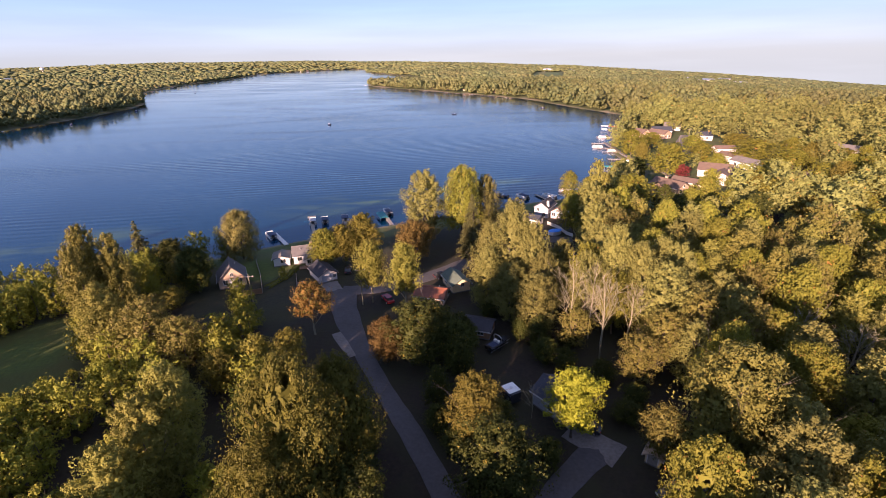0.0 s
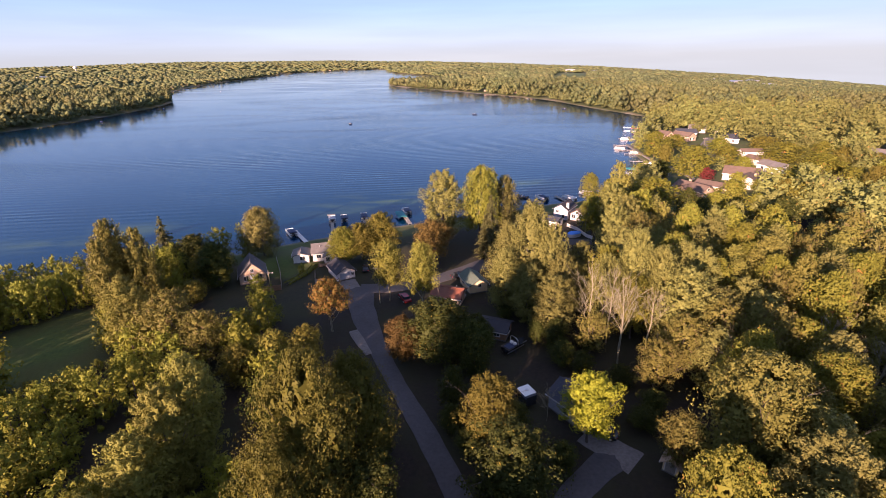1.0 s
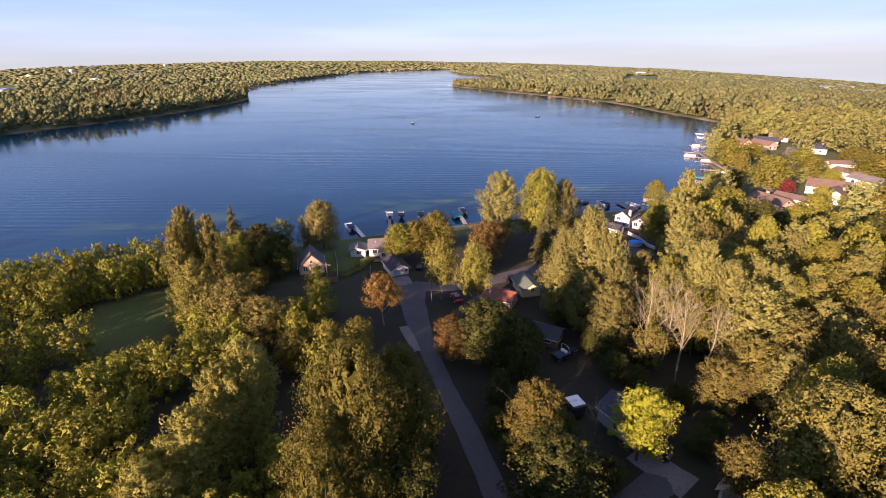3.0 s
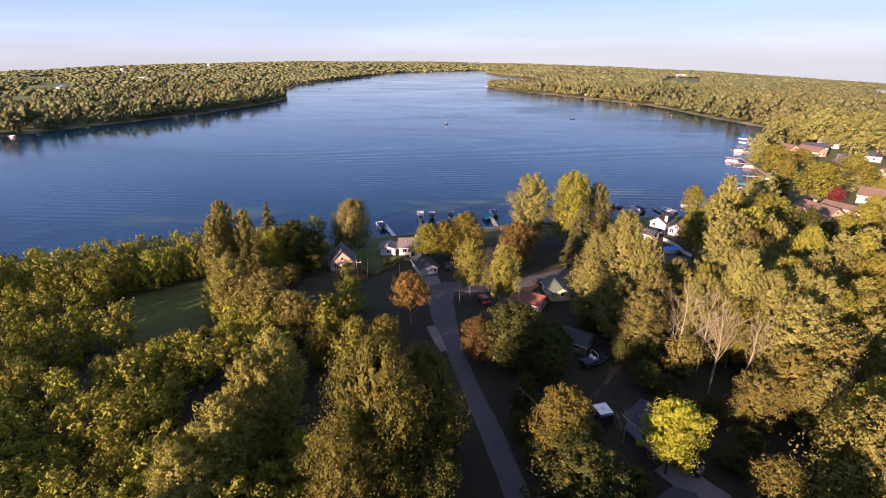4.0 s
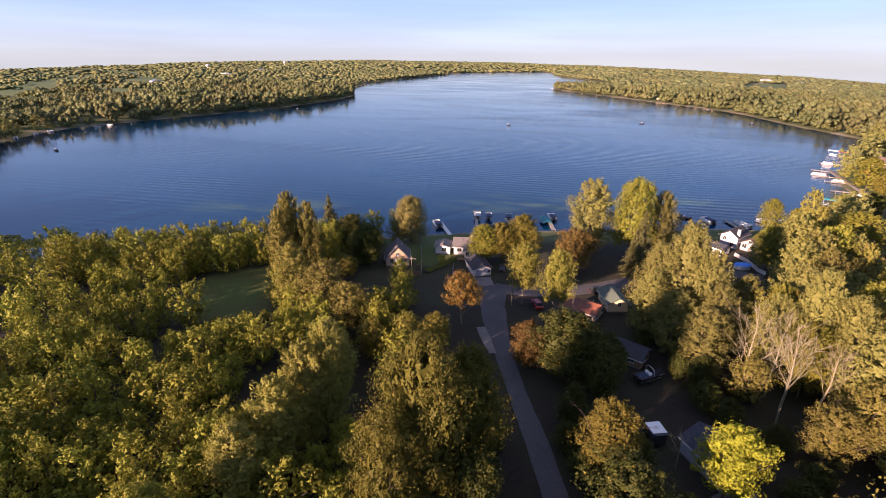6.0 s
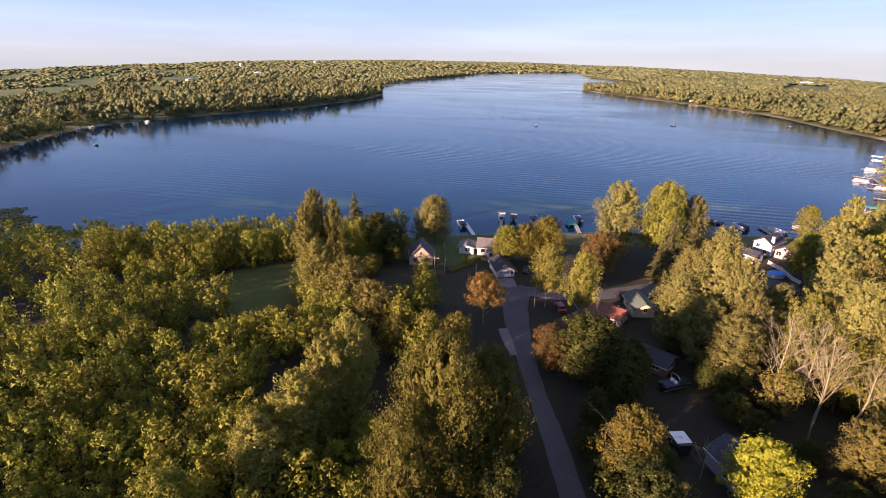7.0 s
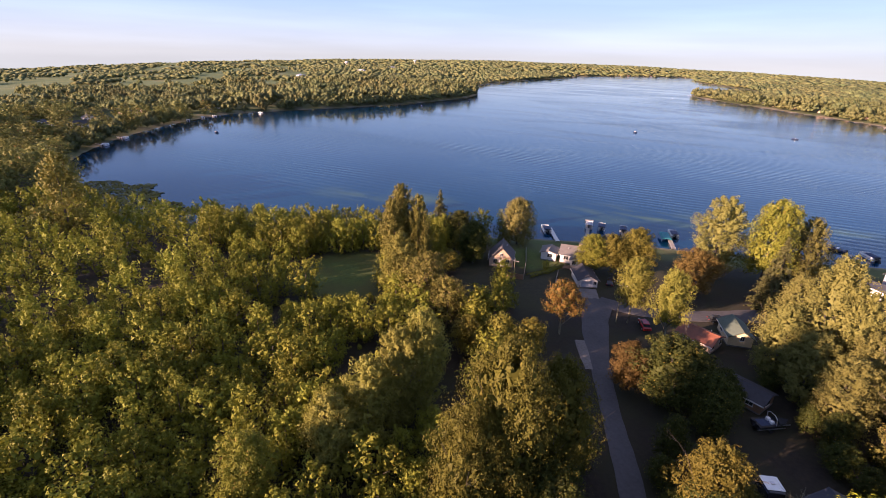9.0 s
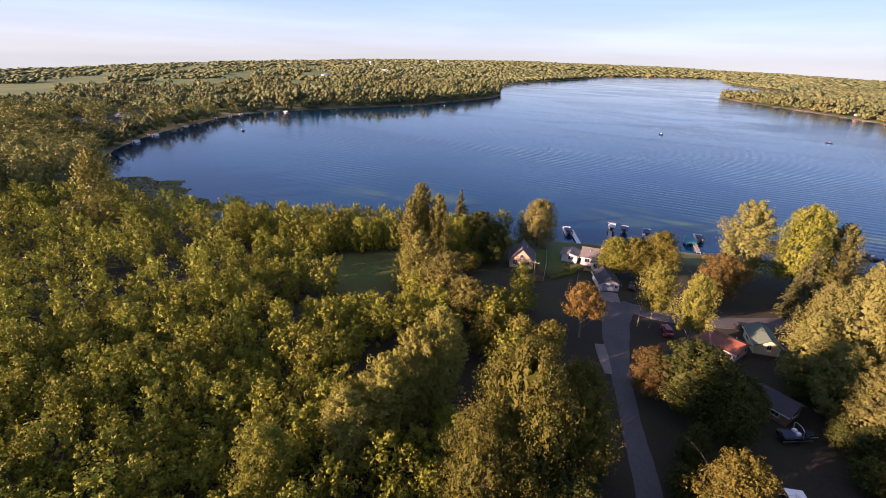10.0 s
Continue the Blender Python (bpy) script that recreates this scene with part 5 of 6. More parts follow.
# plainer houses farther off
COTTAGES = [
    (136.6, 327, 20, TAN, ROOF_BROWN), (146.5, 322, 30, TAN, ROOF_BROWN), (154, 336, 75, WHITE, ROOF_BLUE), (170.6, 355, 60, WHITE, ROOF_GREY),
    (171, 311, 60, WHITE, ROOF_BLUE), (219, 254, 30, WHITE, ROOF_GREY), (-458, 266, 10, WHITE, ROOF_BLUE), (-470, 206, 40, TAN, ROOF_BROWN), (-418, 118, 60, WHITE, ROOF_BLUE),
    (-446, 184, 30, TAN, ROOF_DARK), (-432, 152, 80, WHITE, ROOF_GREY), (-400, 134, 20, WHITE, ROOF_BLUE), (-500, 160, 30, TAN, ROOF_BROWN),
]
for i, (x, y, turn, wm, rm) in enumerate(COTTAGES):
    house(x, y, [(x, y, turn, 7.0 + i % 3, 10.0 + (i * 7) % 4, 3.0, 2.2, wm, rm, {"windows": [(-1.7, 1.7, 1.2, 1.2, "f"), (1.7, 1.7, 1.2, 1.2, "f"), (2.0, 1.7, 1.3, 1.1, "l"), (-2.0, 1.7, 1.3, 1.1, "l")], "door": (0, "f", 0.95, 2.05, WHITE)})],
          "lakeside cottage with pale walls and a gable roof", "cottage", "cottages on the far shore")
FIRST = [o for o in bpy.data.objects if o.name.startswith("cottage")][:6]
rng = np.random.default_rng(21)


def along_shore(a, b, n, inland):
    """Places behind the shoreline between two of its points."""
    i0, i1 = (int(np.argmin(np.hypot(SHORE[:, 0] - p[0], SHORE[:, 1] - p[1]))) for p in (a, b))
    s = SHORE[i0:i1 + 1] if i0 < i1 else SHORE[i1:i0 + 1]
    for u in (np.arange(n) + rng.uniform(0.1, 0.9, n)) / n:
        k = u * (len(s) - 1.001)
        i = int(k)
        p = s[i] + (s[i + 1] - s[i]) * (k - i)
        t = (s[i + 1] - s[i]) / np.linalg.norm(s[i + 1] - s[i])
        for sg in (1, -1):
            q = p + np.array([-t[1], t[0]]) * inland * sg
            if loop_distance(SHORE, q[0], q[1])[0] > 0:
                yield float(q[0]), float(q[1]), math.degrees(math.atan2(t[1], t[0])), p, t
                break


def far_cottages(a, b, n, inland):
    for x, y, turn, _, _ in along_shore(a, b, n, inland):
        copy_thing(FIRST[(0, 1, 2, 0, 1)[int(rng.integers(5))]], pose(x, y, float(height(x, y)[0]) + 0.2, 0, 0, turn + rng.uniform(-20, 20)) @ Matrix.Scale(rng.uniform(0.62, 0.85), 4))


far_cottages((100, 705), (-165, 1095), 22, 20)
far_cottages((-680, 1500), (-415, 700), 16, 12)
far_cottages((-270, 2010), (-430, 2900), 10, 14)
far_cottages((-430, 2880), (-700, 1800), 14, 14)


# ---------------------------------------------------------------- docks and boats
def dock(x, y, turn, length, width=1.3, tee=0.0):
    ob = thing("dock", pose(x, y, 0, 0, 0, turn), "narrow grey timber dock on posts over the water", "dock", "docks")
    n = max(2, int(length / 1.5))
    for k in range(n):
        part("deck_panel", box(-width / 2, width / 2, k * length / n + 0.03, (k + 1) * length / n - 0.03, 0.42, 0.52), WHITE if tee < 0 else WOOD_GREY, ob)
    for sx in (-1, 1):
        part("stringer", box(sx * width * 0.42 - 0.05, sx * width * 0.42 + 0.05, 0, length, 0.28, 0.42), WOOD_GREY, ob)
        for k in range(int(length / 3) + 1):
            part("post", add_tube(bmesh.new(), [(sx * width * 0.46, 0.2 + 3 * k, -1.2), (sx * width * 0.46, 0.2 + 3 * k, 0.8)], [0.06, 0.06], 6), METAL, ob)
    if tee > 0:
        part("platform", box(-tee / 2, tee / 2, length - 1.4, length, 0.43, 0.53), WOOD_GREY, ob)
    return ob


def pontoon_boat(x, y, turn, cover=None, label="white pontoon boat moored beside a dock", length=6.8):
    ob = thing("pontoon_boat", pose(x, y, 0.0, 0, 0, turn), label, "boat", "boats")
    hl = length / 2
    for sx in (-0.9, 0.9):
        part("pontoon", add_tube(bmesh.new(), [(sx, -hl, 0.12), (sx, hl - 0.8, 0.12), (sx, hl - 0.2, 0.22), (sx, hl, 0.32)], [0.32, 0.32, 0.2, 0.04], 10), METAL, ob)
    part("deck", box(-1.25, 1.25, -hl + 0.1, hl - 0.4, 0.46, 0.56, 0.02), WOOD_GREY, ob)
    for sx in (-1, 1):
        part("side_panel", box(sx * 1.2 - 0.03, sx * 1.2 + 0.03, -hl + 0.5, hl - 0.6, 0.6, 1.2, 0.01), WHITE_GLOSS, ob)
        part("rail", add_tube(bmesh.new(), [(sx * 1.2, -hl + 0.5, 1.24), (sx * 1.2, hl - 0.6, 1.24)], [0.03, 0.03], 6), METAL, ob)
        part("bench", box(min(sx * 1.12, sx * 0.55), max(sx * 1.12, sx * 0.55), -hl + 0.7, -0.4, 0.56, 1.0, 0.05), WHITE_GLOSS, ob)
    part("front_panel", box(-1.2, 1.2, hl - 0.66, hl - 0.6, 0.6, 1.2), WHITE_GLOSS, ob)
    part("console", box(0.3, 0.95, 0.3, 1.0, 0.56, 1.35, 0.06), WHITE_GLOSS, ob)
    part("outboard_motor", box(-0.2, 0.2, -hl - 0.35, -hl + 0.1, 0.2, 1.1, 0.08), BLACK, ob)
    if cover:
        part("canopy", prism([(-1.25, 1.3), (-0.6, 1.55), (0.6, 1.55), (1.25, 1.3), (1.2, 1.25), (0, 1.46), (-1.2, 1.25)], -hl + 0.4, 0.9), cover, ob, "stretched fabric canopy")
        for sx in (-1.15, 1.15):
            for yy in (-hl + 0.7, 0.5):
                part("canopy_pole", add_tube(bmesh.new(), [(sx, yy, 0.6), (sx, yy, 1.3)], [0.025, 0.025], 5), METAL, ob)
    return ob


def hull(length, beam, depth):
    bm = bmesh.new()
    rings = []
    for s in (0, 0.25, 0.5, 0.75, 0.9, 1.0):
        w = beam / 2 * (1 - max(0, s - 0.45) ** 2 * 3.1)
        yy = -length / 2 + length * s
        rise = 0.35 * s * s
        rings.append([bm.verts.new(p) for p in ((-w, yy, depth + rise * 0.4), (-w * 0.82, yy, 0.15 + rise * 0.6), (0, yy, -0.2 + rise), (w * 0.82, yy, 0.15 + rise * 0.6), (w, yy, depth + rise * 0.4))])
    for a, b in zip(rings, rings[1:]):
        for k in range(4):
            bm.faces.new((a[k], a[k + 1], b[k + 1], b[k]))
        bm.faces.new((a[4], a[0], b[0], b[4]))
    bm.faces.new(rings[0])
    bm.faces.new(rings[-1][::-1])
    bmesh.ops.recalc_face_normals(bm, faces=bm.faces)
    return bm


def speedboat(x, y, turn, paint=None, label="white open motorboat on the water", z=0.0, length=5.6):
    ob = thing("motorboat", pose(x, y, z, 0, 0, turn), label, "boat", "boats")
    part("hull", hull(length, 2.2, 0.7), paint or WHITE_GLOSS, ob)
    part("cockpit", box(-0.75, 0.75, -length * 0.42, length * 0.1, 0.62, 0.74, 0.03), NAVY, ob)
    part("windshield", prism([(-0.85, 0.72), (0.85, 0.72), (0.7, 1.15), (-0.7, 1.15)], length * 0.1, length * 0.1 + 0.08), GLASS, ob)
    for sx in (-0.4, 0.4):
        part("seat", box(sx - 0.28, sx + 0.28, -0.7, -0.1, 0.72, 1.2, 0.06), WHITE_GLOSS, ob)
    part("outboard_motor", box(-0.2, 0.2, -length / 2 - 0.4, -length / 2 + 0.05, 0.2, 1.15, 0.08), BLACK, ob)
    return ob


def boat_lift(x, y, turn, cover, label, z=0.0):
    ob = thing("boat_lift", pose(x, y, z, 0, 0, turn), label, "boat lift", "boat lifts")
    part("canopy", prism([(-1.6, 2.3), (-1.2, 2.75), (1.2, 2.75), (1.6, 2.3), (1.5, 2.28), (0, 2.6), (-1.5, 2.28)], -3.4, 3.4), cover, ob, "taut fabric canopy")
    for sx in (-1.45, 1.45):
        for yy in (-2.6, 2.6):
            part("post", add_tube(bmesh.new(), [(sx, yy, -1.0), (sx, yy, 2.35)], [0.06, 0.06], 6), METAL, ob)
        part("beam", box(sx - 0.05, sx + 0.05, -2.6, 2.6, 0.2, 0.3), METAL, ob)
    return ob


dock(-49.8, 140.6, 34, 13.5, 1.4, -1)
pontoon_boat(-57.6, 149.4, 34, NAVY, "pontoon boat with a dark cover beside a white dock")
dock(-43.6, 150.5, 16, 20, 1.2, 3.0)
pontoon_boat(-47.2, 163.6, 16, GREY_SIDE, "pontoon boat with a grey canopy")
pontoon_boat(-43.0, 164.6, 16, NAVY, "pontoon boat with a navy canopy")
dock(-33.0, 154.5, 14, 11, 1.2, 0)
pontoon_boat(-36.0, 166.6, 14, NAVY, "pontoon boat with a dark canopy half hidden by trees")
dock(-18.0, 158.5, 18, 16, 1.3, 0)
boat_lift(-22.2, 167.0, 20, TEAL, "boat lift with a bright teal canopy", -1.2)
pontoon_boat(-20.8, 173.2, 22, NAVY, "dark-covered pontoon boat by a dock")
speedboat(25.2, 192.6, 70, NAVY, "low dark motorboat at anchor")
dock(30.5, 180.5, 12, 9, 1.2, 0)
pontoon_boat(33.6, 191.0, 30, NAVY, "dark pontoon boat with a red stripe")
dock(43.0, 184.5, 20, 10, 1.2, 0)
pontoon_boat(44.6, 190.4, 40, None)
dock(56.5, 189.5, 20, 10, 1.2, 0)
pontoon_boat(53.4, 197.4, 50, WHITE, "white pontoon boat with a pale canopy")
speedboat(58.0, 199.0, 30, TEAL, "green-hulled motorboat beside a dock")
for x, y, turn, n in ((112.5, 310, 70, 14), (108.5, 295, 75, 11), (106, 283, 80, 9), (124.5, 335, 70, 15), (140, 374, 70, 10), (104, 262, 85, 11), (101, 240, 78, 15), (101.5, 231, 75, 13)):
    dock(x, y, turn, n, 1.3, 2.5)
pontoon_boat(114.0, 339.0, 70, GREY_SIDE, "grey-canopied pontoon boat at a long dock", 5.6)
boat_lift(134.0, 375.6, 60, RED, "boat lift with a faded red canopy")
boat_lift(129.5, 379.5, 60, WHITE, "boat lift with a white canopy")
pontoon_boat(99.4, 302.2, 75, WOOD_GREY, "tan-canopied pontoon boat at a dock")
pontoon_boat(103.0, 286.6, 75, None, length=5.4)
pontoon_boat(101.0, 256.4, 80, WOOD_GREY, "tan-canopied pontoon boat beside the seawall", 5.6)
boat_lift(84.8, 235.6, 75, TEAL, "boat lift with a bright turquoise canopy")
pontoon_boat(93.0, 228.0, 70, NAVY, "pontoon boat with a dark canopy by the shore")
for x, y, turn in ((-100.7, 438.5, 40), (14.0, 503.0, 80), (114.4, 549, 60), (-464, 945, 50), (-166, 952, 20), (-374, 605, 70), (-362, 478, 30), (-333, 194, 75)):
    speedboat(x, y, turn, NAVY, "small dark motorboat out on the lake", length=4.6)
for x, y, turn in ((-415, 214, 60), (-424, 232, 70), (-428, 245, 80), (-356, 140, 40), (-338, 121, 40), (-424, 290, 90)):
    dock(x - 4, y - 2, turn - 130, 10, 1.3, 0)
    pontoon_boat(x + 8, y, turn, None, "white pontoon boat at a dock in the bay", 5.6)
for x, y, turn, p, t in along_shore((100, 705), (-165, 1095), 9, 2):
    dock(p[0], p[1], turn + 180 if loop_distance(SHORE, p[0] - t[1] * -8, p[1] + t[0] * -8)[0] < 0 else turn, 9, 1.3, 0)


# ---------------------------------------------------------------- vehicles and yard things
def car(x, y, turn, paint, label, name="car"):
    ob = thing(name, pose(x, y, 2.05, 0, 0, turn), label, "car", "cars")
    body = prism([(-2.2, 0.35), (2.2, 0.35), (2.25, 0.65), (2.1, 0.85), (0.9, 0.95), (-1.9, 1.0), (-2.25, 0.85)], -0.85, 0.85)
    bmesh.ops.bevel(body, geom=list(body.edges), offset=0.06, segments=2, affect="EDGES")
    part("body", body, paint, ob)
    cabin = prism([(-1.85, 0.98), (0.95, 0.94), (0.35, 1.42), (-1.45, 1.45)], -0.72, 0.72)
    bmesh.ops.bevel(cabin, geom=list(cabin.edges), offset=0.06, segments=2, affect="EDGES")
    part("cabin_glass", cabin, GLASS, ob, "dark tinted glass")
    part("roof_panel", box(-1.35, 0.3, -0.66, 0.66, 1.43, 1.49, 0.02), paint, ob)
    for sx in (-1.4, 1.4):
        for sy in (-0.8, 0.8):
            w = part("wheel", add_tube(bmesh.new(), [(sx, sy - 0.1, 0.33), (sx, sy + 0.1, 0.33)], [0.33, 0.33], 14), BLACK, ob)
            part("rim", add_tube(bmesh.new(), [(sx, sy - 0.11, 0.33), (sx, sy + 0.11, 0.33)], [0.2, 0.2], 10), METAL, w)
    for sy in (-0.6, 0.6):
        part("headlight", box(2.16, 2.26, sy - 0.18, sy + 0.18, 0.62, 0.76, 0.02), WHITE_GLOSS, ob)
        part("tail_light", box(-2.27, -2.18, sy - 0.18, sy + 0.18, 0.72, 0.86, 0.02), RED, ob)
    return ob


car(-13.2, 98.6, 118, RED, "red car parked under tall lindens")
car(-25.6, 115.6, 100, DARK_CAR, "dark car parked beside a garage")
car(-0.4, 111.0, 25, DARK_CAR, "dark car parked behind a cottage")
car(21.2, 56.3, 150, DARK_CAR, "dark car parked under a yellow tree")
car(98.0, 178.5, 30, DARK_CAR, "dark car parked beside a long house")
car(139.5, 250.0, 95, RED, "red car parked on a gravel lane")
car(131.0, 262.0, 80, DARK_CAR, "dark car parked on a gravel lane")

# boat stored on a trailer in the shaded yard
tr = thing("boat_trailer", pose(10.4, 78.6, 2.0, 0, 0, -48), "galvanised boat trailer standing on grass", "trailer")
for sx in (-0.6, 0.6):
    part("frame_rail", box(sx - 0.06, sx + 0.06, -2.6, 2.2, 0.38, 0.5), METAL, tr)
    part("wheel", add_tube(bmesh.new(), [(sx * 1.6 - 0.1, -0.6, 0.3), (sx * 1.6 + 0.1, -0.6, 0.3)], [0.3, 0.3], 12), BLACK, tr)
part("tongue", box(-0.06, 0.06, 2.0, 3.6, 0.38, 0.5), METAL, tr)
part("axle", box(-1.0, 1.0, -0.66, -0.54, 0.24, 0.38), METAL, tr)
sb = speedboat(10.4, 78.6, -48, DARK_CAR, "dark motorboat with an arched pale tower on a trailer", 2.72)
part("tower", add_tube(bmesh.new(), [(-1.0, 0.0, 0.7), (-0.95, -0.2, 1.9), (-0.5, -0.3, 2.3), (0.5, -0.3, 2.3), (0.95, -0.2, 1.9), (1.0, 0.0, 0.7)], [0.06] * 6, 6), METAL, sb)

cp = thing("camper", pose(10.7, 63.2, 2.0, 0, 0, 28), "camper trailer with a flat white roof, sides darkened for shade", "camper")
# the body's dark colour stands for deep shade round the white roof
part("body", box(-1.0, 1.0, -1.5, 1.5, 0.5, 2.45, 0.08), DARK_CAR, cp, "side walls coloured dark to stand for shade")
part("roof", box(-1.12, 1.12, -1.15, 1.2, 2.455, 2.56, 0.03), WHITE_GLOSS, cp)
part("roof_vent", box(-0.25, 0.25, -0.25, 0.25, 2.56, 2.72, 0.04), METAL, cp)
part("awning", box(-1.14, -1.06, -1.5, 1.5, 2.1, 2.25, 0.02), NAVY, cp)
for sx in (-0.95, 0.95):
    part("wheel", add_tube(bmesh.new(), [(sx - 0.1, 0.2, 0.3), (sx + 0.1, 0.2, 0.3)], [0.3, 0.3], 12), BLACK, cp)
for yy in (-0.9, 0.9):
    part("window", box(-1.07, -1.04, yy - 0.4, yy + 0.4, 1.4, 2.0), GLASS, cp)

pool = thing("swimming_pool", pose(35.8, 141.6, float(height(35.8, 141.6)[0]), 0, 0, 30), "oval pool under a bright blue cover", "pool")
ov = bmesh.new()
lo = [ov.verts.new((2.4 * math.cos(a), 1.5 * math.sin(a), -0.1)) for a in np.linspace(0, 2 * math.pi, 28, endpoint=False)]
hi = [ov.verts.new((v.co.x, v.co.y, 1.1)) for v in lo]
for k in range(28):
    ov.faces.new((lo[k], lo[(k + 1) % 28], hi[(k + 1) % 28], hi[k]))
ov.faces.new(hi)
part("pool_wall", ov, WHITE, pool)
cv = bmesh.new()
ring = [cv.verts.new((2.45 * math.cos(a), 1.55 * math.sin(a), 1.12 + 0.02 * math.sin(5 * a))) for a in np.linspace(0, 2 * math.pi, 28, endpoint=False)]
mid = cv.verts.new((0, 0, 1.2))
for k in range(28):
    cv.faces.new((ring[k], ring[(k + 1) % 28], mid))
part("cover", cv, BLUE, pool, "bright blue pool cover")


def fence(pts, h, material, label, z=2.0):
    ob = thing("fence", pose(0, 0, 0), label, "fence", "fences")
    for (x0, y0), (x1, y1) in zip(pts, pts[1:]):
        ln = math.hypot(x1 - x0, y1 - y0)
        turn = math.degrees(math.atan2(y1 - y0, x1 - x0))
        n = max(1, round(ln / 1.2))
        for k in range(n):
            u = (k + 0.5) / n
            b = part("panel", box(-ln / n / 2 + 0.02, ln / n / 2 - 0.02, -0.03, 0.03, 0.08, h), material, ob)
            b.matrix_basis = pose(x0 + (x1 - x0) * u, y0 + (y1 - y0) * u, z, 0, 0, turn)
        for k in range(n + 1):
            b = part("post", box(-0.06, 0.06, -0.06, 0.06, -0.3, h + 0.1), material, ob)
            b.matrix_basis = pose(x0 + (x1 - x0) * k / n, y0 + (y1 - y0) * k / n, z, 0, 0, turn)
    return ob


fence([(-48.6, 102.5), (-44.6, 103.7)], 1.5, WOOD_BROWN, "brown board fence beside the tan house")
fence([(-44.6, 104.2), (-48.4, 113.6), (-52.6, 122.4)], 1.2, WOOD_GREY, "weathered grey side fence on the lawn")
fence([(35.4, 150.6), (37.9, 146.4), (39.2, 140.6), (40.6, 138.4)], 1.1, WHITE, "white board fence round a pool yard")
fence([(-38.6, 112.6), (-37.0, 107.2), (-34.4, 107.6)], 1.3, WOOD_GREY, "weathered grey garden fence")


def hedge(pts, w, h, label, seed):
    """A clipped hedge of small leaves along a line."""
    g = np.random.default_rng(seed)
    q = np.array(pts, float)
    ln = np.hypot(*np.diff(q, axis=0).T)
    at_m = g.uniform(0, ln.sum(), int(ln.sum() * 150))
    cum = np.concatenate([[0], np.cumsum(ln)])
    x, y = np.interp(at_m, cum, q[:, 0]), np.interp(at_m, cum, q[:, 1])
    k = np.clip(np.searchsorted(cum, at_m) - 1, 0, len(ln) - 1)
    t = (np.diff(q, axis=0) / ln[:, None])[k]
    a = g.uniform(-0.3, math.pi + 0.3, len(at_m))
    swell = 1 + 0.22 * np.sin(at_m * 1.9) * np.cos(at_m * 0.7)
    across, up = np.cos(a) * w / 2 * swell, np.maximum(np.sin(a), -0.2) * h * 0.55 * swell + h * 0.4
    pos = np.stack([x - t[:, 1] * across, y + t[:, 0] * across, up], 1)
    nr = np.stack([-t[:, 1] * np.cos(a), t[:, 0] * np.cos(a), np.sin(a)], 1) + g.normal(0, 0.3, (len(a), 3))
    ob = thing("hedge", pose(0, 0, 2.0), label, "hedge")
    part("foliage", quads_mesh("foliage", leaf_quads(g, pos, nr, 0.16, 3)), LEAF["sap"], ob)
    part("stems", add_tube(bmesh.new(), [(px_, py_, 0.12) for px_, py_ in pts], [0.1] * len(pts), 6), BARK, ob)


hedge([(-44.2, 106.2), (-42.8, 109.2), (-41.2, 112.4), (-40.4, 116.0), (-40.2, 119.4)], 1.7, 0.9, "low yellow-green hedge along the yard path", 41)
deck = thing("deck", pose(-37.4, 118.4, 2.0, 0, 0, 16), "small red-brown timber deck before the white house", "deck")
for kk in range(11):
    part("board", box(-2.0, 2.0, -0.9 + kk * 0.16, -0.75 + kk * 0.16, 0.30, 0.36), WOOD_BROWN, deck)
for sx in (-1.9, 0, 1.9):
    for sy in (-0.8, 0.7):
        part("post", box(sx - 0.06, sx + 0.06, sy - 0.06, sy + 0.06, -0.2, 1.2 if sy < 0 else 0.3), WOOD_BROWN, deck)
part("handrail", box(-2.0, 2.0, -0.86, -0.74, 1.2, 1.27), WOOD_BROWN, deck)


def utility_pole(x, y, h):
    ob = thing("utility_pole", pose(x, y, float(height(x, y)[0])), "weathered timber utility pole with a crossarm", "utility pole", "utility poles")
    part("pole", add_tube(bmesh.new(), [(0, 0, -0.4), (0, 0, h)], [0.15, 0.10], 8), BARK_PALE, ob)
    part("crossarm", box(-1.1, 1.1, -0.06, 0.06, h - 0.7, h - 0.55), WOOD_GREY, ob)
    for sx in (-1, 0, 1):
        part("insulator", add_tube(bmesh.new(), [(sx, 0, h - 0.55), (sx, 0, h - 0.35)], [0.05, 0.04], 6), WHITE_GLOSS, ob)


for x, y, h in ((39.2, 142.0, 9), (-18.8, 97.0, 9.5), (-45.0, 99.0, 7.5), (137.5, 275, 9), (155.5, 300, 9), (158.0, 252, 8)):
    utility_pole(x, y, h)


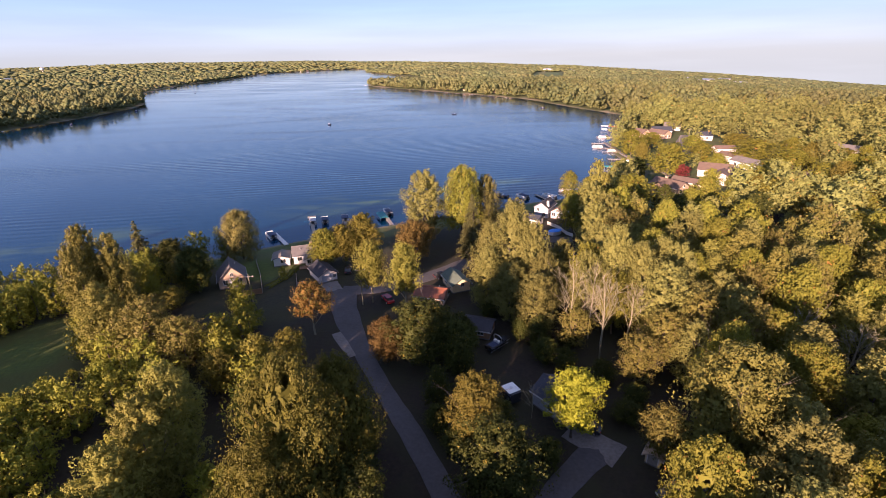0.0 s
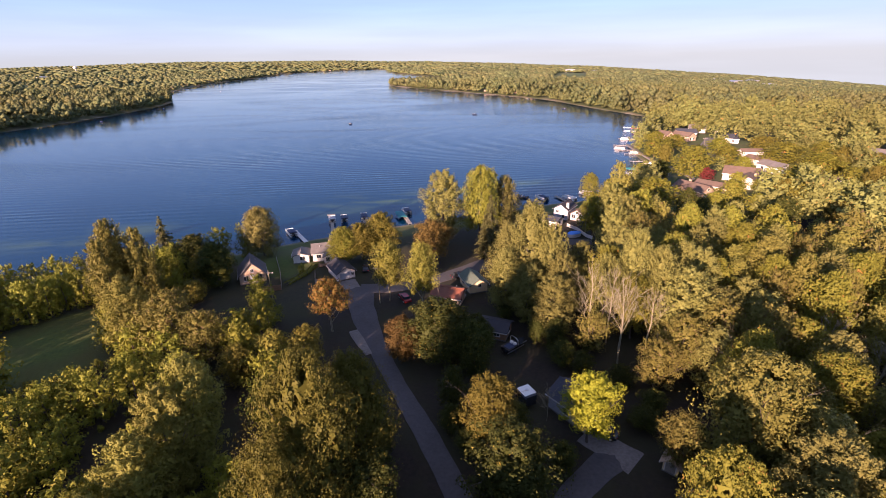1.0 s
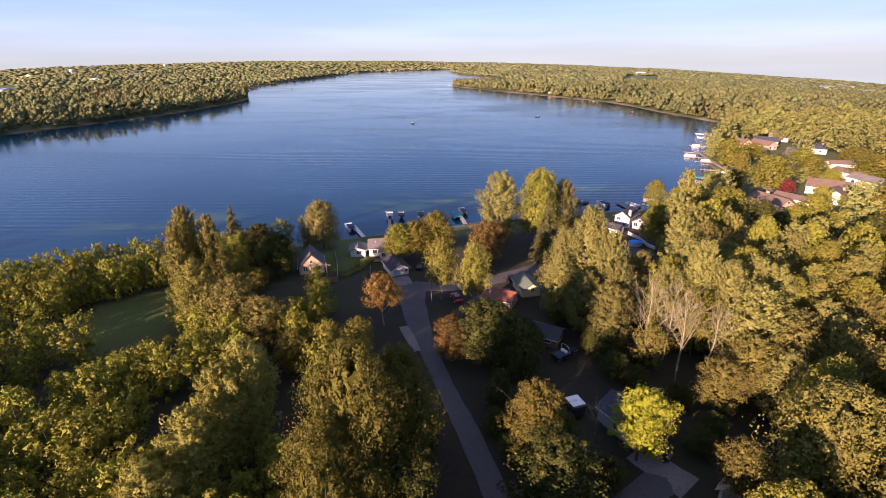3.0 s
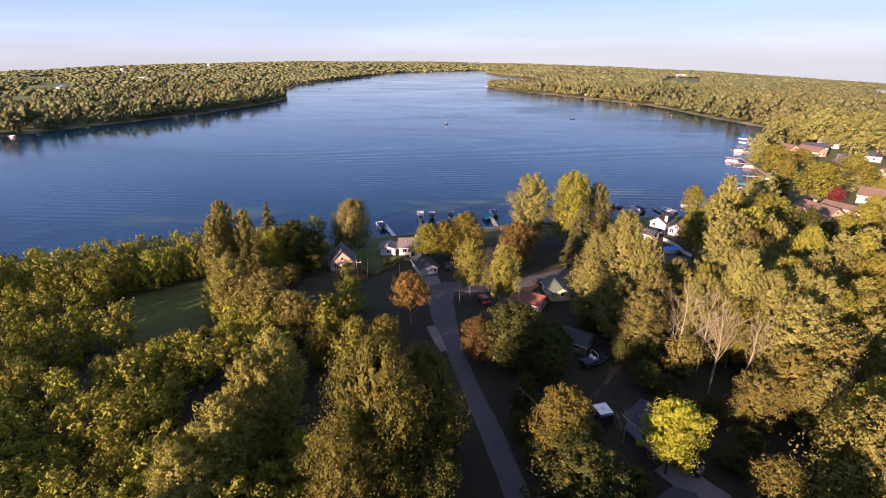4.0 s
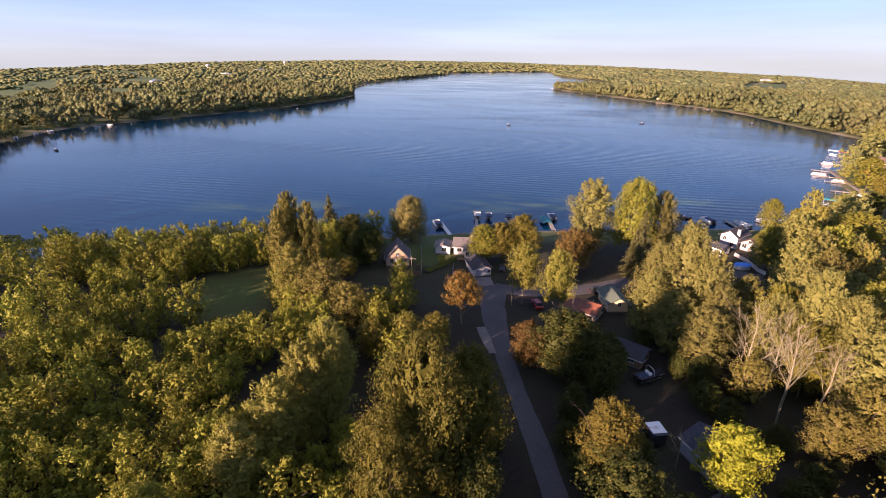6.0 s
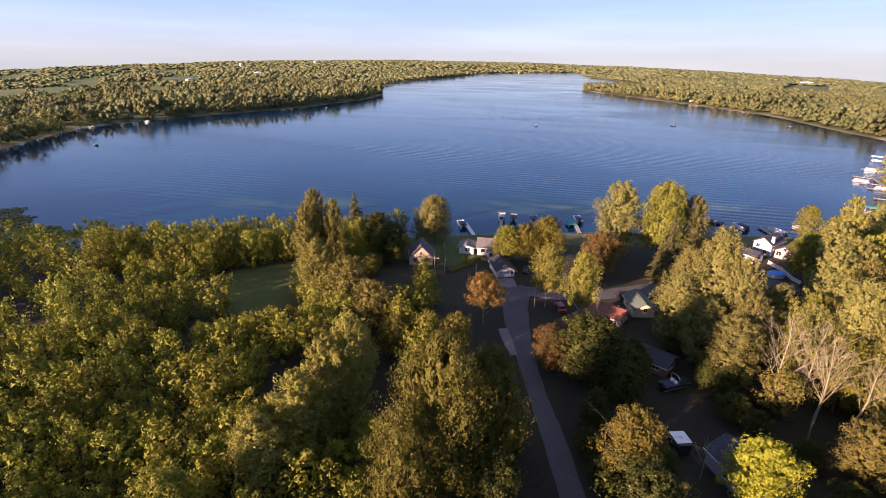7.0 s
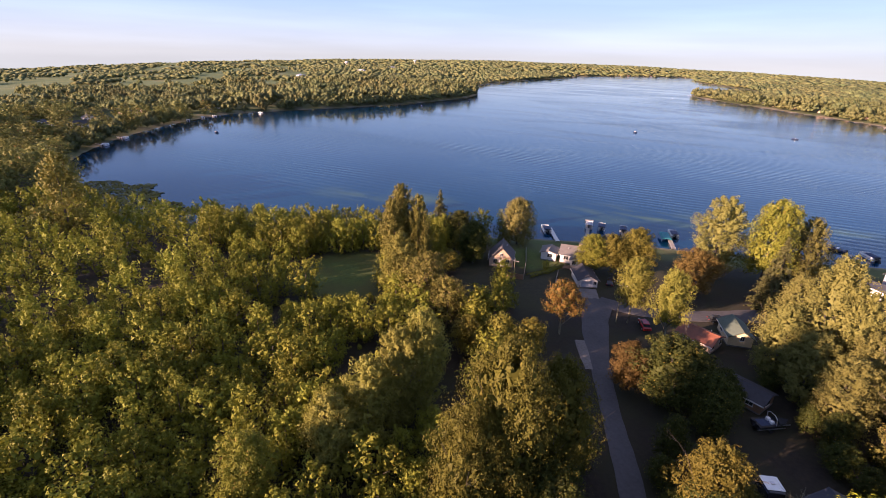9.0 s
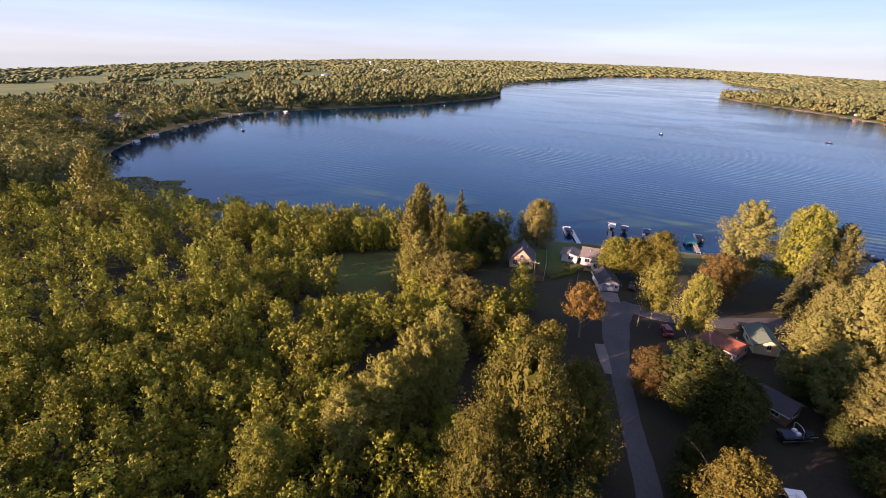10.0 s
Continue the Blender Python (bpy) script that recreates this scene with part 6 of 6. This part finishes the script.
# ---------------------------------------------------------------- marsh and horizon
g = np.random.default_rng(5)
px, py = g.uniform(-240, -166, 5200), g.uniform(62, 98, 5200)
dd = loop_distance(SHORE, px, py)
edge = 88 + 5 * np.sin(px * 0.11) - 0.10 * (px + 200) * (px > -200) * -1 + 2.5 * np.sin(px * 0.37)
ok = (dd < 1.0) & (py < edge)
px, py = px[ok], py[ok]
pads = leaf_quads(g, np.stack([px, py, np.full(len(px), 0.05) + g.uniform(0, 0.25, len(px))], 1), np.array([[0, 0, 1.0]]) + g.normal(0, 0.12, (len(px), 3)), 0.75)
me = quads_mesh("lily_pads", pads)
me.materials.append(LEAF["pop"])
tagged(new("lily_pads", me), "bed of floating lily pads at the marsh edge", "water plants", kind="stuff")


def water_tower(az, r, h):
    x, y = -math.sin(radians(az)) * r, math.cos(radians(az)) * r
    ob = thing("water_tower", pose(x, y, float(height(x, y)[0])), "white water tower far off above the trees", "water tower", "water towers")
    bm = bmesh.new()
    bmesh.ops.create_uvsphere(bm, u_segments=16, v_segments=10, radius=8.0, matrix=Matrix.Translation((0, 0, h - 6)) @ Matrix.Diagonal((1, 1, 0.75, 1)))
    part("tank", bm, WHITE, ob, smooth=True)
    part("stem", add_tube(bmesh.new(), [(0, 0, -1), (0, 0, 6), (0, 0, h - 9)], [4.0, 2.0, 2.0], 12), WHITE, ob)


water_tower(38.0, 2600, 26)
water_tower(45.6, 2300, 24)


def plant(az, r, w, ln, h, turn):
    x, y = -math.sin(radians(az)) * r, math.cos(radians(az)) * r
    ob = thing("warehouse", pose(x, y, float(height(x, y)[0]), 0, 0, turn), "long white industrial building near the horizon", "warehouse", "warehouses")
    part("wall", box(-w / 2, w / 2, -ln / 2, ln / 2, -3, h), WHITE, ob)
    part("roof", prism([(-w / 2 - 1, h + 0.2), (w / 2 + 1, h + 0.2), (0, h + 3)], -ln / 2 - 1, ln / 2 + 1), METAL, ob)
    for k in range(4):
        part("dock_door", box(-w / 2 - 0.3, -w / 2, -ln / 2 + ln * (k + 0.3) / 4, -ln / 2 + ln * (k + 0.7) / 4, 0, h * 0.6), GREY_SIDE, ob)


for az, r, w, ln, h, turn in ((-28.2, 1650, 60, 26, 8, 30), (-29.6, 1800, 40, 24, 10, 30), (-31.0, 1600, 46, 22, 7, 25), (-26.6, 1750, 44, 18, 7, 30), (-12.1, 2300, 36, 22, 12, 10), (-14.6, 2200, 26, 16, 9, 10), (40.5, 1900, 32, 14, 7, 50), (44.0, 1500, 24, 14, 7, 20), (50.5, 1300, 22, 12, 6, 80)):
    plant(az, r, w, ln, h, turn)
